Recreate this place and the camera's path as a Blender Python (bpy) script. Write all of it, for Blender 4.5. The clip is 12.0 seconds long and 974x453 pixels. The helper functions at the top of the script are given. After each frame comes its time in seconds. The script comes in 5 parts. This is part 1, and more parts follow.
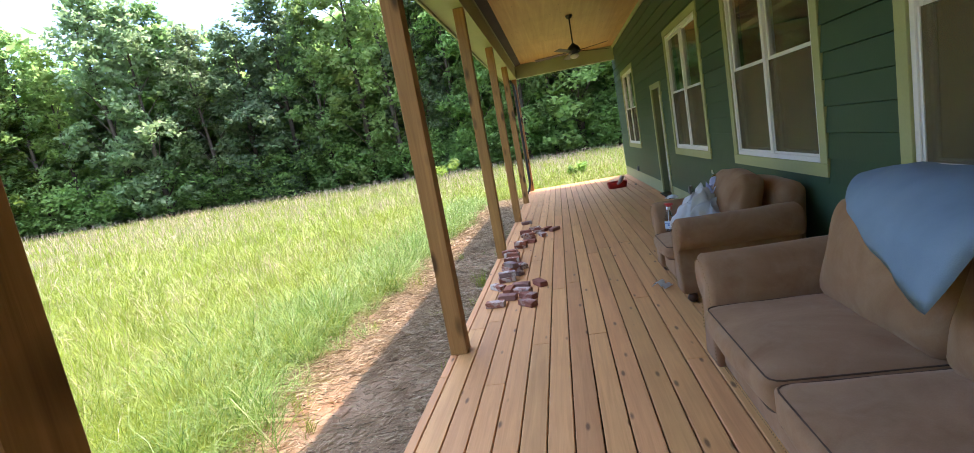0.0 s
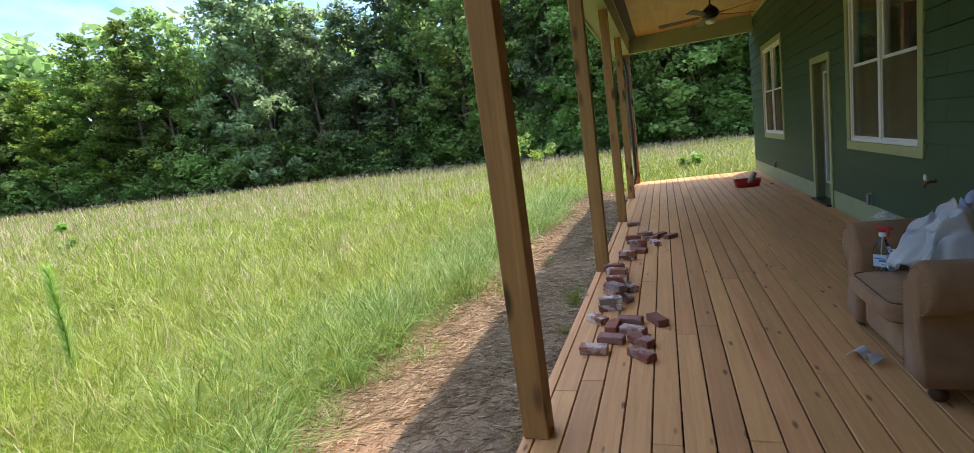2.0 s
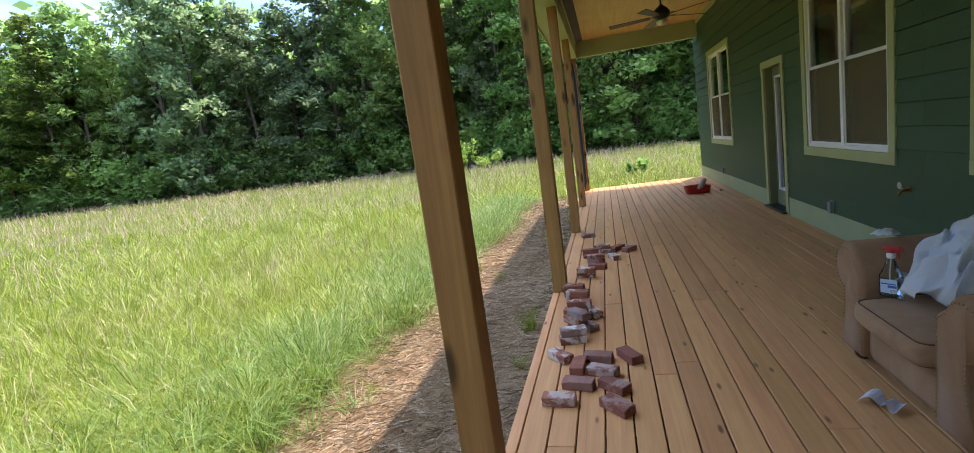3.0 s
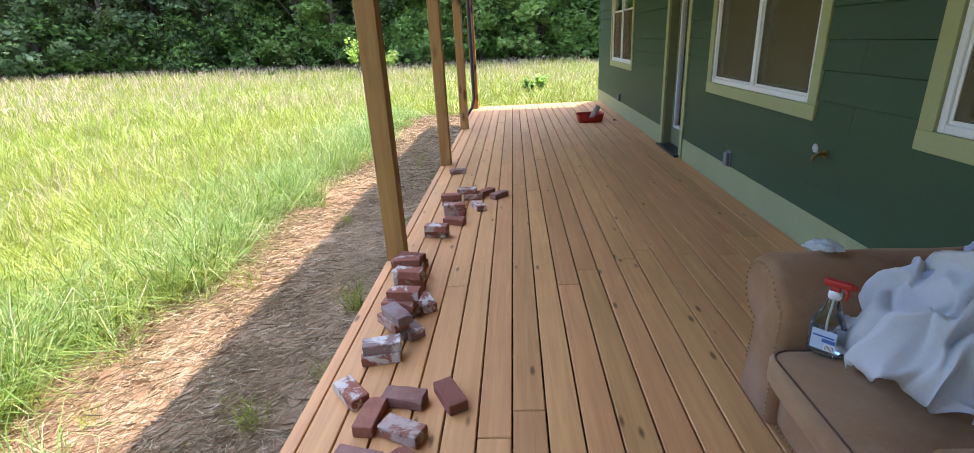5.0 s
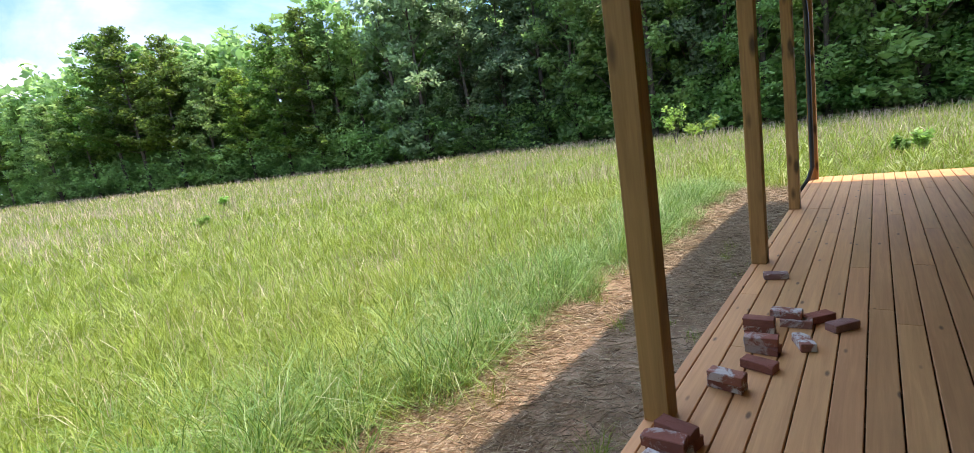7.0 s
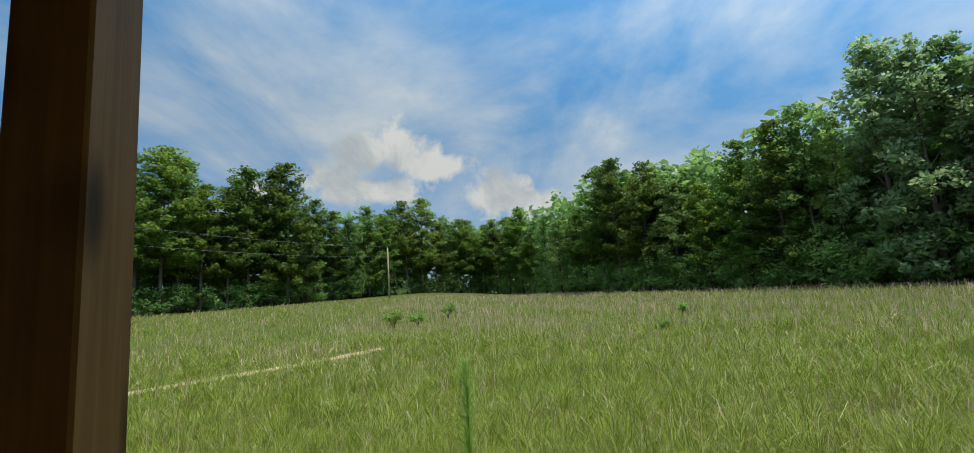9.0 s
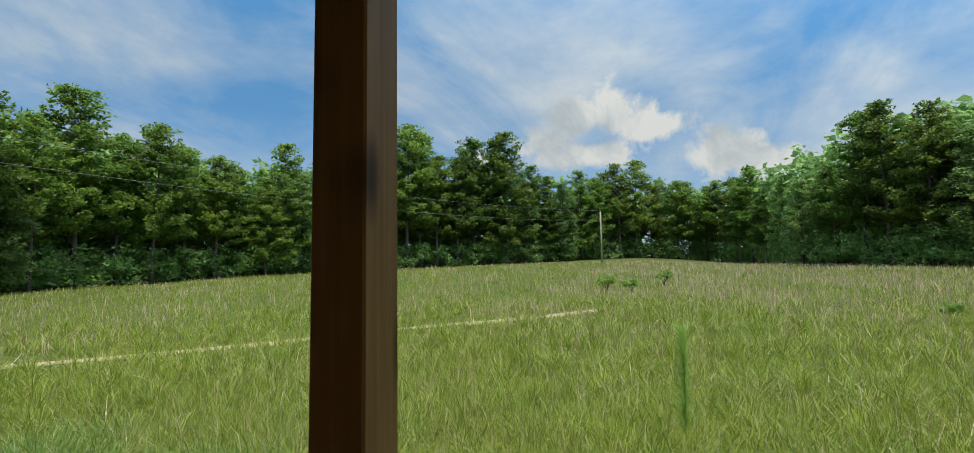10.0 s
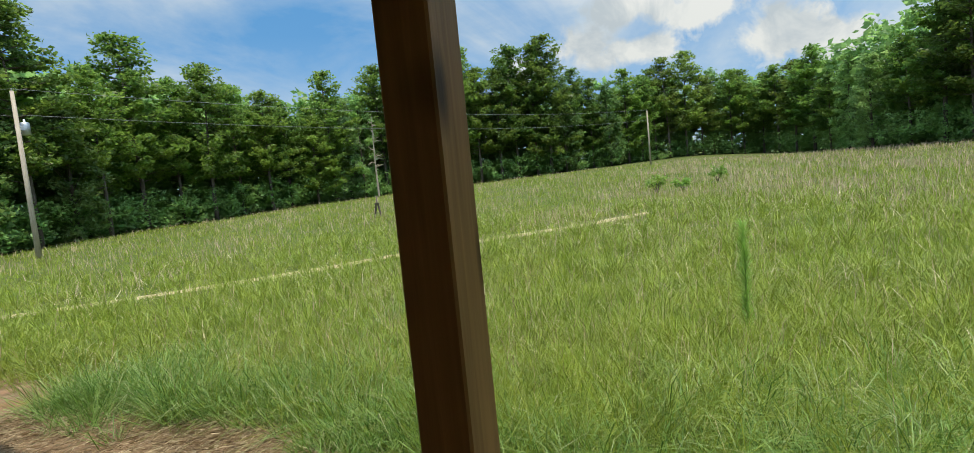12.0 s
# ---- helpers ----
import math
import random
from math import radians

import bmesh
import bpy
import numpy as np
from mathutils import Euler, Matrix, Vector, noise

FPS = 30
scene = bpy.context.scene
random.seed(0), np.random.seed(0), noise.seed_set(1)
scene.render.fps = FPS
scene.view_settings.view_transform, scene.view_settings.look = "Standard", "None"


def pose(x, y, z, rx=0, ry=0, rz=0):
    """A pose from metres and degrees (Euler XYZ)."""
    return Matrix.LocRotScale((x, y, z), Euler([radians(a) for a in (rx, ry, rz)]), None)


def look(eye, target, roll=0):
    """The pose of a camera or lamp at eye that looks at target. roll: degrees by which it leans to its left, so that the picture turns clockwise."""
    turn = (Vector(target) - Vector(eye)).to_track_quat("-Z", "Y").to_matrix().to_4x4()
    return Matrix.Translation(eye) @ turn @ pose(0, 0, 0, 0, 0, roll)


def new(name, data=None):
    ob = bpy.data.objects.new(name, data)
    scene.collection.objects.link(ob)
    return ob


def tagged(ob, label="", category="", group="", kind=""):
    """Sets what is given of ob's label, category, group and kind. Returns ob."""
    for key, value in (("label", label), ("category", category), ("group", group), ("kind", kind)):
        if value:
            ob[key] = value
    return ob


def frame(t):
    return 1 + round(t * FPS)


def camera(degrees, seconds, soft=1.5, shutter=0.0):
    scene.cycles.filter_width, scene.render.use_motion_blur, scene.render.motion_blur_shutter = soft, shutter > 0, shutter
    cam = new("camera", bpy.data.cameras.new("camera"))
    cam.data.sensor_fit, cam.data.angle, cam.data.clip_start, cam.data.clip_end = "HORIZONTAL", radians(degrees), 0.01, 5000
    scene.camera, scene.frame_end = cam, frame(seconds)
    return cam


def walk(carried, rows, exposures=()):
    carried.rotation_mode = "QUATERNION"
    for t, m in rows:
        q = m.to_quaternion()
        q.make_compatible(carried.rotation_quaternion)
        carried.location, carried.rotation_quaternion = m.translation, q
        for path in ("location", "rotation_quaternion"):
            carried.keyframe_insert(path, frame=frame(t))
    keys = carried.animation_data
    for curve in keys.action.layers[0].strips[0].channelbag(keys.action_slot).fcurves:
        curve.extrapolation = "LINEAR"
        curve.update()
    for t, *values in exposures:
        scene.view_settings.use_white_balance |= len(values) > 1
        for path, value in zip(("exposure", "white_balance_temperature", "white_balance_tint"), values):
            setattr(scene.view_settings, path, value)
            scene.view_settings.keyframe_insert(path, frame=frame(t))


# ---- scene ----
cam = camera(88.2, 12.0, soft=0.85)
EXPOSURES = ((0, 2.85, 7000, 27), (1.0, 2.65, 7000, 26), (2.5, 2.02, 7000, 22), (3.3, 2.55, 7000, 25), (3.8, 2.8, 7000, 26), (5.3, 2.9, 7000, 27), (6.2, 2.9, 7000, 26), (6.6, 2.7, 7000, 25), (7.0, 2.1, 6900, 20), (7.5, 1.3, 7100, 11), (7.8, 1.1, 7200, 9), (9.3, 0.8, 7300, 6), (10.3, 1.05, 7300, 6), (12, 1.2, 7300, 6))
PATH = [
    (0, (0.955, -6.978, 1.579), (0.627, -5.029, 1.275), -10.4),
    (0.5, (0.969, -6.596, 1.579), (0.574, -4.661, 1.261), -10.1),
    (1, (0.893, -6.284, 1.572), (0.464, -4.358, 1.247), -8.7),
    (1.5, (0.753, -5.929, 1.581), (0.223, -4.027, 1.261), -7.9),
    (2, (0.676, -5.597, 1.556), (-0.009, -3.743, 1.248), -8.0),
    (2.5, (0.618, -5.267, 1.559), (-0.101, -3.425, 1.263), -7.6),
    (3, (0.5, -4.918, 1.555), (0.014, -3.003, 1.242), -8.1),
    (3.5, (0.569, -4.561, 1.549), (0.206, -2.639, 1.128), -8.9),
    (3.7, (0.627, -4.428, 1.566), (0.298, -2.524, 1.051), -8.3),
    (5.3, (0.916, -3.286, 1.546), (0.799, -1.416, 0.848), -3.1),
    (5.5, (0.945, -3.183, 1.545), (0.818, -1.299, 0.885), -3.2),
    (6, (0.924, -2.878, 1.537), (0.742, -0.964, 0.986), -5.6),
    (6.5, (0.879, -2.568, 1.575), (0.38, -0.674, 1.168), -8.7),
    (7, (0.87, -2.39, 1.601), (-0.36, -0.847, 1.273), -8.5),
    (7.2, (0.883, -2.412, 1.606), (-0.593, -1.093, 1.319), -8.4),
    (7.5, (0.888, -2.415, 1.618), (-0.87, -1.485, 1.402), -8.5),
    (7.7, (0.853, -2.492, 1.681), (-0.973, -1.689, 1.542), -6.9),
    (9.3, (0.827, -2.525, 1.648), (-1.146, -2.568, 1.97), -2.2),
    (9.5, (0.838, -2.52, 1.642), (-1.13, -2.742, 1.927), -1.5),
    (10, (0.886, -2.516, 1.638), (-0.988, -3.19, 1.824), -1.1),
    (10.5, (0.93, -2.527, 1.637), (-0.81, -3.507, 1.731), -0.8),
    (11, (0.934, -2.533, 1.648), (-0.779, -3.565, 1.667), -2.4),
    (11.5, (0.936, -2.556, 1.64), (-0.796, -3.554, 1.57), -4.3),
    (12, (0.914, -2.582, 1.631), (-0.887, -3.44, 1.485), -5.7),
]
walk(cam, [(t, look(eye, target, roll)) for t, eye, target, roll in PATH], EXPOSURES)

# ---- light ----
SUN_WAY = Vector((-0.175, -0.27, -1.0)).normalized()
sun_data = bpy.data.lights.new("sun", "SUN")
sun_data.energy, sun_data.angle, sun_data.color = 1.85, radians(0.55), (1.0, 0.95, 0.86)
sun_lamp = new("sun", sun_data)
sun_lamp.matrix_world = Matrix.Translation((0, 0, 30)) @ SUN_WAY.to_track_quat("-Z", "Y").to_matrix().to_4x4()
tagged(sun_lamp, kind="structure")


class Nodes:
    """Short hand for building a node tree."""

    def __init__(self, tree):
        self.t = tree
        tree.nodes.clear()

    def n(self, kind, ins=None, **props):
        node = self.t.nodes.new(kind)
        for k, v in props.items():
            if k == "operation":
                node.operation = v
            elif k == "data_type":
                node.data_type = v
            elif k == "blend_type":
                node.blend_type = v
            elif k == "feature":
                node.feature = v
            elif k == "sky_type":
                node.sky_type = v
            elif k == "noise_dimensions":
                node.noise_dimensions = v
        for k, v in (ins or {}).items():
            if isinstance(v, bpy.types.NodeSocket):
                self.t.links.new(v, node.inputs[k])
            else:
                node.inputs[k].default_value = v
        return node

    def math(self, op, a, b=0.0, c=0.0):
        return self.n("ShaderNodeMath", {0: a, 1: b, 2: c}, operation=op).outputs[0]

    def vmath(self, op, a, b=(0, 0, 0)):
        return self.n("ShaderNodeVectorMath", {0: a, 1: b}, operation=op).outputs[0]

    def mix(self, fac, a, b, blend="MIX"):
        node = self.n("ShaderNodeMix", {"Factor": fac}, data_type="RGBA", blend_type=blend)
        for i, v in ((6, a), (7, b)):
            if isinstance(v, bpy.types.NodeSocket):
                self.t.links.new(v, node.inputs[i])
            else:
                node.inputs[i].default_value = (*v[:3], 1)
        return node.outputs[2]

    def noise(self, vec, scale, detail=4.0, rough=0.55, dist=0.0):
        return self.n("ShaderNodeTexNoise", {"Vector": vec, "Scale": scale, "Detail": detail, "Roughness": rough, "Distortion": dist}).outputs[0]

    def ramp(self, fac, stops):
        node = self.n("ShaderNodeValToRGB", {0: fac})
        el = node.color_ramp.elements
        while len(el) < len(stops):
            el.new(0.5)
        for e, (p, c) in zip(el, stops):
            e.position, e.color = p, (*c[:3], 1) if isinstance(c, tuple) else (c, c, c, 1)
        return node.outputs[0]

    def step(self, v, lo, hi):
        return self.n("ShaderNodeMapRange", {0: v, 1: lo, 2: hi, 3: 0.0, 4: 1.0}).outputs[0]


world = bpy.data.worlds.new("sky")
scene.world = world
world.use_nodes = True
w = Nodes(world.node_tree)
sky = w.n("ShaderNodeTexSky", sky_type="NISHITA")
sky.sun_disc = False
sky.sun_elevation = math.asin(-SUN_WAY.z)
sky.sun_rotation = math.atan2(-SUN_WAY.x, -SUN_WAY.y)
sky.air_density, sky.dust_density, sky.ozone_density = 1.0, 0.6, 2.0
way = w.n("ShaderNodeTexCoord").outputs["Generated"]
sep = w.n("ShaderNodeSeparateXYZ", {0: way})
up = w.math("ADD", w.math("MAXIMUM", sep.outputs[2], 0.0), 0.16)
flat = w.n("ShaderNodeCombineXYZ", {0: w.math("DIVIDE", sep.outputs[0], up), 1: w.math("DIVIDE", sep.outputs[1], up), 2: 0.0}).outputs[0]
streak = w.n("ShaderNodeMapping", {"Vector": flat, "Rotation": (0, 0, 0.55), "Scale": (0.8, 1.25, 1.0), "Location": (1.3, 0.4, 0.0)}).outputs[0]
veil = w.step(w.noise(streak, 0.85, 7.0, 0.58, 0.5), 0.40, 0.64)
puff_noise = w.noise(flat, 2.6, 8.0, 0.6, 0.2)


def lobe(yaw, height, wide, tall):
    """How deep a heading lies inside one round heap of cloud."""
    h, e = radians(yaw), radians(height)
    centre = Vector((-math.sin(h) * math.cos(e), math.cos(h) * math.cos(e), math.sin(e)))
    side = Vector((math.cos(h), math.sin(h), 0))
    a = w.n("ShaderNodeVectorMath", {0: way, 1: side / wide}, operation="DOT_PRODUCT").outputs["Value"]
    b = w.math("DIVIDE", w.math("SUBTRACT", sep.outputs[2], centre.z), tall)
    front = w.n("ShaderNodeVectorMath", {0: way, 1: centre}, operation="DOT_PRODUCT").outputs["Value"]
    d = w.math("SQRT", w.math("ADD", w.math("MULTIPLY", a, a), w.math("MULTIPLY", b, b)))
    return w.math("SUBTRACT", w.math("MULTIPLY", w.step(front, 0.5, 0.6), 2.0), w.math("ADD", d, 1.0))


heaps = [lobe(*q) for q in ((102.5, 14.5, 0.055, 0.035), (99.0, 17.0, 0.06, 0.045), (95.5, 17.5, 0.06, 0.05), (91.5, 15.5, 0.075, 0.035), (97, 13.0, 0.10, 0.03), (84.5, 12.0, 0.07, 0.045), (80.0, 10.5, 0.07, 0.035), (110.5, 12.0, 0.045, 0.025))]
deep = heaps[0]
for q in heaps[1:]:
    deep = w.math("MAXIMUM", deep, q)
curl = w.noise(way, 14.0, 8.0, 0.62, 0.3)
heap = w.step(w.math("ADD", deep, w.math("MULTIPLY", w.math("SUBTRACT", curl, 0.5), 2.6)), -0.14, 0.3)
puff_shade = w.noise(w.vmath("ADD", way, (0.0, 0.0, 0.02)), 9.0, 6.0, 0.6, 0.4)
cover = w.math("MULTIPLY", veil, 0.8)
base = w.mix(0.72, sky.outputs[0], (0.30, 1.75, 4.2))
shade = w.mix(w.step(puff_noise, 0.35, 0.62), (2.6, 3.4, 4.5), (3.9, 4.35, 4.9))
col = w.mix(cover, base, shade)
low = w.math("SUBTRACT", 1.0, w.step(sep.outputs[2], 0.02, 0.30))
col = w.mix(w.math("MULTIPLY", low, 0.40), col, (3.3, 4.2, 5.4))
heap_col = w.mix(w.step(puff_shade, 0.40, 0.60), (2.7, 3.2, 3.85), (4.2, 4.5, 4.9))
col = w.mix(heap, col, heap_col)
# thin high cloud whitens and brightens towards the sun
toward = w.n("ShaderNodeVectorMath", {0: way, 1: -SUN_WAY}, operation="DOT_PRODUCT").outputs["Value"]
col = w.mix(w.math("MULTIPLY", w.step(toward, 0.45, 0.95), 0.45), col, (3.9, 4.0, 4.1))
gain = w.math("ADD", 0.62, w.math("MULTIPLY", w.math("POWER", w.math("MAXIMUM", toward, 0.0), 2.0), 1.9))
col = w.vmath("MULTIPLY", col, w.n("ShaderNodeCombineXYZ", {0: gain, 1: gain, 2: gain}).outputs[0])
back = w.n("ShaderNodeBackground", {"Color": col, "Strength": 0.125})
w.t.links.new(back.outputs[0], w.n("ShaderNodeOutputWorld").inputs[0])


# ---- materials ----
def material(name, build):
    m = bpy.data.materials.new(name)
    m.use_nodes = True
    k = Nodes(m.node_tree)
    out = k.n("ShaderNodeOutputMaterial")
    k.t.links.new(build(k), out.inputs[0])
    return m


def coords(k, spread=7.0):
    """Object coordinates, shifted for every object so that alike pieces differ."""
    v = k.n("ShaderNodeTexCoord").outputs["Object"]
    r = k.n("ShaderNodeObjectInfo").outputs["Random"]
    return k.vmath("ADD", v, k.n("ShaderNodeCombineXYZ", {0: k.math("MULTIPLY", r, spread * 3), 1: k.math("MULTIPLY", r, spread * 17), 2: k.math("MULTIPLY", r, spread)}).outputs[0]), r


def bumped(k, height, strength, distance=0.01):
    return k.n("ShaderNodeBump", {"Height": height, "Strength": strength, "Distance": distance}).outputs[0]


def principled(k, color, rough, normal=None, metal=0.0, spec=0.5, **more):
    ins = {"Base Color": color if isinstance(color, bpy.types.NodeSocket) else (*color, 1), "Roughness": rough, "Metallic": metal, "Specular IOR Level": spec}
    if normal is not None:
        ins["Normal"] = normal
    ins.update({a.replace("_", " "): b for a, b in more.items()})
    return k.n("ShaderNodeBsdfPrincipled", ins).outputs[0]


def wood(name, dark, light, along, rough=0.6, knots=0.85, tone=0.25, ring=9.0, knot_size=0.15):
    """Sawn softwood: streaked grain along one axis, dark knots, boards of differing tone."""
    def build(k):
        v, r = coords(k)
        s = [ring * 3.0] * 3
        s["xyz".index(along)] = ring * 0.12
        g = k.n("ShaderNodeMapping", {"Vector": v, "Scale": s}).outputs[0]
        grain = k.noise(g, 1.0, 5.0, 0.62, 0.8)
        fine = k.noise(g, 5.0, 3.0, 0.6)
        sk = [13.0] * 3
        sk["xyz".index(along)] = 4.2
        sk[{"y": 2, "z": 1, "x": 2}[along]] = 2.0
        vor = k.n("ShaderNodeTexVoronoi", {"Vector": k.n("ShaderNodeMapping", {"Vector": v, "Scale": sk}).outputs[0], "Scale": 0.62, "Randomness": 1.0})
        knot = k.math("SUBTRACT", 1.0, k.step(vor.outputs["Distance"], knot_size * 0.45, knot_size))
        c = k.mix(k.step(grain, 0.3, 0.72), dark, light)
        c = k.mix(k.math("MULTIPLY", fine, 0.25), c, dark, "MULTIPLY")
        c = k.mix(k.math("MULTIPLY", knot, knots), c, tuple(x * 0.22 for x in dark))
        stain = k.noise(v, 1.3, 3.0)
        c = k.mix(k.math("MULTIPLY", k.step(stain, 0.45, 0.75), 0.22), c, tuple(x * 0.55 for x in dark))
        hsv = k.n("ShaderNodeHueSaturation", {"Color": c, "Value": k.math("ADD", 1.0 - tone / 2, k.math("MULTIPLY", r, tone)), "Hue": k.math("ADD", 0.493, k.math("MULTIPLY", k.math("FRACT", k.math("MULTIPLY", r, 7.3)), 0.008)), "Saturation": 1.0, "Fac": 1.0})
        return principled(k, hsv.outputs[0], rough, bumped(k, k.math("ADD", grain, k.math("MULTIPLY", fine, 0.4)), 0.35, 0.003), spec=0.3)
    return material(name, build)


def mottled(name, a, b, scale=3.0, rough=0.6, bump=0.15, fine=40.0, metal=0.0, spec=0.4, tone=0.0, dist=0.004, **more):
    """A plain surface with stains at a broad scale and grain at a fine one."""
    def build(k):
        v, r = coords(k)
        big = k.noise(v, scale, 4.0)
        small = k.noise(v, fine, 3.0)
        c = k.mix(k.step(big, 0.3, 0.7), a, b)
        c = k.mix(k.math("MULTIPLY", small, 0.22), c, tuple(x * 0.5 for x in a))
        if tone:
            c = k.n("ShaderNodeHueSaturation", {"Color": c, "Value": k.math("ADD", 1.0 - tone / 2, k.math("MULTIPLY", r, tone)), "Hue": 0.5, "Saturation": 1.0, "Fac": 1.0}).outputs[0]
        rg = k.math("ADD", rough - 0.07, k.math("MULTIPLY", big, 0.14))
        return principled(k, c, rg, bumped(k, small, bump, dist), metal, spec, **more)
    return material(name, build)


DECK = wood("deck_pine", (0.52, 0.258, 0.095), (0.68, 0.362, 0.140), "y", 0.55, 0.9, 0.2, 9.0, 0.13)
POST = wood("post_pine", (0.31, 0.165, 0.052), (0.53, 0.295, 0.098), "z", 0.6, 0.95, 0.15, 7.0, 0.34)
JOIST = wood("joist_pine", (0.20, 0.12, 0.05), (0.32, 0.20, 0.09), "y")
PLY = wood("ceiling_plywood", (0.46, 0.265, 0.095), (0.60, 0.38, 0.15), "y", 0.5, 0.35, 0.1, 3.0)
SIDING = mottled("dark_green_siding", (0.028, 0.072, 0.038), (0.038, 0.092, 0.050), 1.2, 0.55, 0.35, 55.0, tone=0.12)
TRIM = mottled("sage_trim_paint", (0.33, 0.36, 0.17), (0.40, 0.43, 0.22), 2.0, 0.5, 0.15, 60.0)
SKIRT = mottled("sage_skirt_paint", (0.31, 0.35, 0.18), (0.38, 0.42, 0.23), 1.4, 0.55, 0.2, 60.0)
VINYL = mottled("white_vinyl", (0.74, 0.75, 0.76), (0.82, 0.82, 0.82), 3.0, 0.35, 0.05, 80.0)
DOORPAINT = mottled("olive_door_paint", (0.17, 0.19, 0.10), (0.22, 0.24, 0.13), 2.0, 0.5, 0.1, 50.0)
BLACK = mottled("black_metal", (0.012, 0.011, 0.010), (0.02, 0.018, 0.016), 6.0, 0.4, 0.05, 90.0, spec=0.5)
WALNUT = wood("fan_blade_wood", (0.02, 0.011, 0.007), (0.05, 0.027, 0.016), "x", 0.45, 0.2)
FROST = mottled("frosted_glass_shade", (0.75, 0.72, 0.62), (0.85, 0.82, 0.72), 4.0, 0.3, 0.02)
GREY = mottled("grey_plastic", (0.17, 0.18, 0.18), (0.24, 0.25, 0.25), 8.0, 0.5, 0.1)
BRASS = mottled("worn_brass", (0.35, 0.22, 0.09), (0.20, 0.11, 0.05), 9.0, 0.45, 0.1, metal=0.9)
SHINGLE = mottled("asphalt_shingle", (0.06, 0.06, 0.058), (0.10, 0.098, 0.09), 1.0, 0.9, 0.4, 60.0)
INSIDE = mottled("bare_interior_board", (0.36, 0.24, 0.10), (0.48, 0.34, 0.16), 1.0, 0.8, 0.1)
BARK = mottled("bark", (0.07, 0.052, 0.04), (0.15, 0.12, 0.095), 1.5, 0.9, 0.8, 12.0, dist=0.03)
POLEWOOD = wood("weathered_pole_wood", (0.30, 0.25, 0.19), (0.50, 0.43, 0.34), "z", 0.8, 0.3)
STEEL = mottled("galvanised_steel", (0.40, 0.42, 0.43), (0.5, 0.52, 0.53), 4.0, 0.45, 0.1, metal=0.8)
DARKWOOD = wood("turned_foot_wood", (0.05, 0.022, 0.010), (0.10, 0.045, 0.02), "z", 0.4, 0.2)
REDPLASTIC = mottled("red_plastic", (0.45, 0.025, 0.022), (0.55, 0.04, 0.03), 5.0, 0.4, 0.05)


def suede_build(k):
    v, r = coords(k)
    nap = k.noise(v, 2.2, 5.0, 0.6, 1.2)
    big = k.noise(v, 5.5, 4.0, 0.6, 0.6)
    fine = k.noise(v, 180.0, 2.0)
    c = k.mix(k.step(nap, 0.32, 0.68), (0.265, 0.135, 0.066), (0.39, 0.222, 0.12))
    c = k.mix(k.math("MULTIPLY", k.step(big, 0.5, 0.7), 0.35), c, (0.42, 0.27, 0.17))
    c = k.mix(k.math("MULTIPLY", fine, 0.3), c, (0.11, 0.06, 0.036))
    return principled(k, c, 0.95, bumped(k, k.math("ADD", k.math("MULTIPLY", nap, 1.0), k.math("MULTIPLY", fine, 0.15)), 0.25, 0.01), spec=0.15, Sheen_Weight=0.35, Sheen_Roughness=0.5, Sheen_Tint=(0.6, 0.42, 0.3, 1))


SUEDE = material("brown_suede", suede_build)
PIPING = mottled("dark_brown_piping", (0.09, 0.047, 0.028), (0.12, 0.065, 0.04), 6.0, 0.9, 0.1)
DENIM = mottled("faded_blue_cotton", (0.17, 0.26, 0.34), (0.23, 0.33, 0.42), 3.0, 0.9, 0.3, 220.0, spec=0.15)
LINEN = mottled("white_cotton", (0.88, 0.88, 0.88), (0.92, 0.92, 0.92), 4.0, 0.9, 0.2, 160.0, spec=0.15)
LILAC = mottled("pale_blue_cotton", (0.62, 0.66, 0.84), (0.70, 0.74, 0.90), 4.0, 0.9, 0.2, 160.0, spec=0.15)
PAPER = mottled("white_paper", (0.80, 0.82, 0.84), (0.86, 0.87, 0.88), 5.0, 0.8, 0.1)
INK = mottled("blue_label_ink", (0.03, 0.10, 0.33), (0.05, 0.14, 0.42), 7.0, 0.5, 0.0)


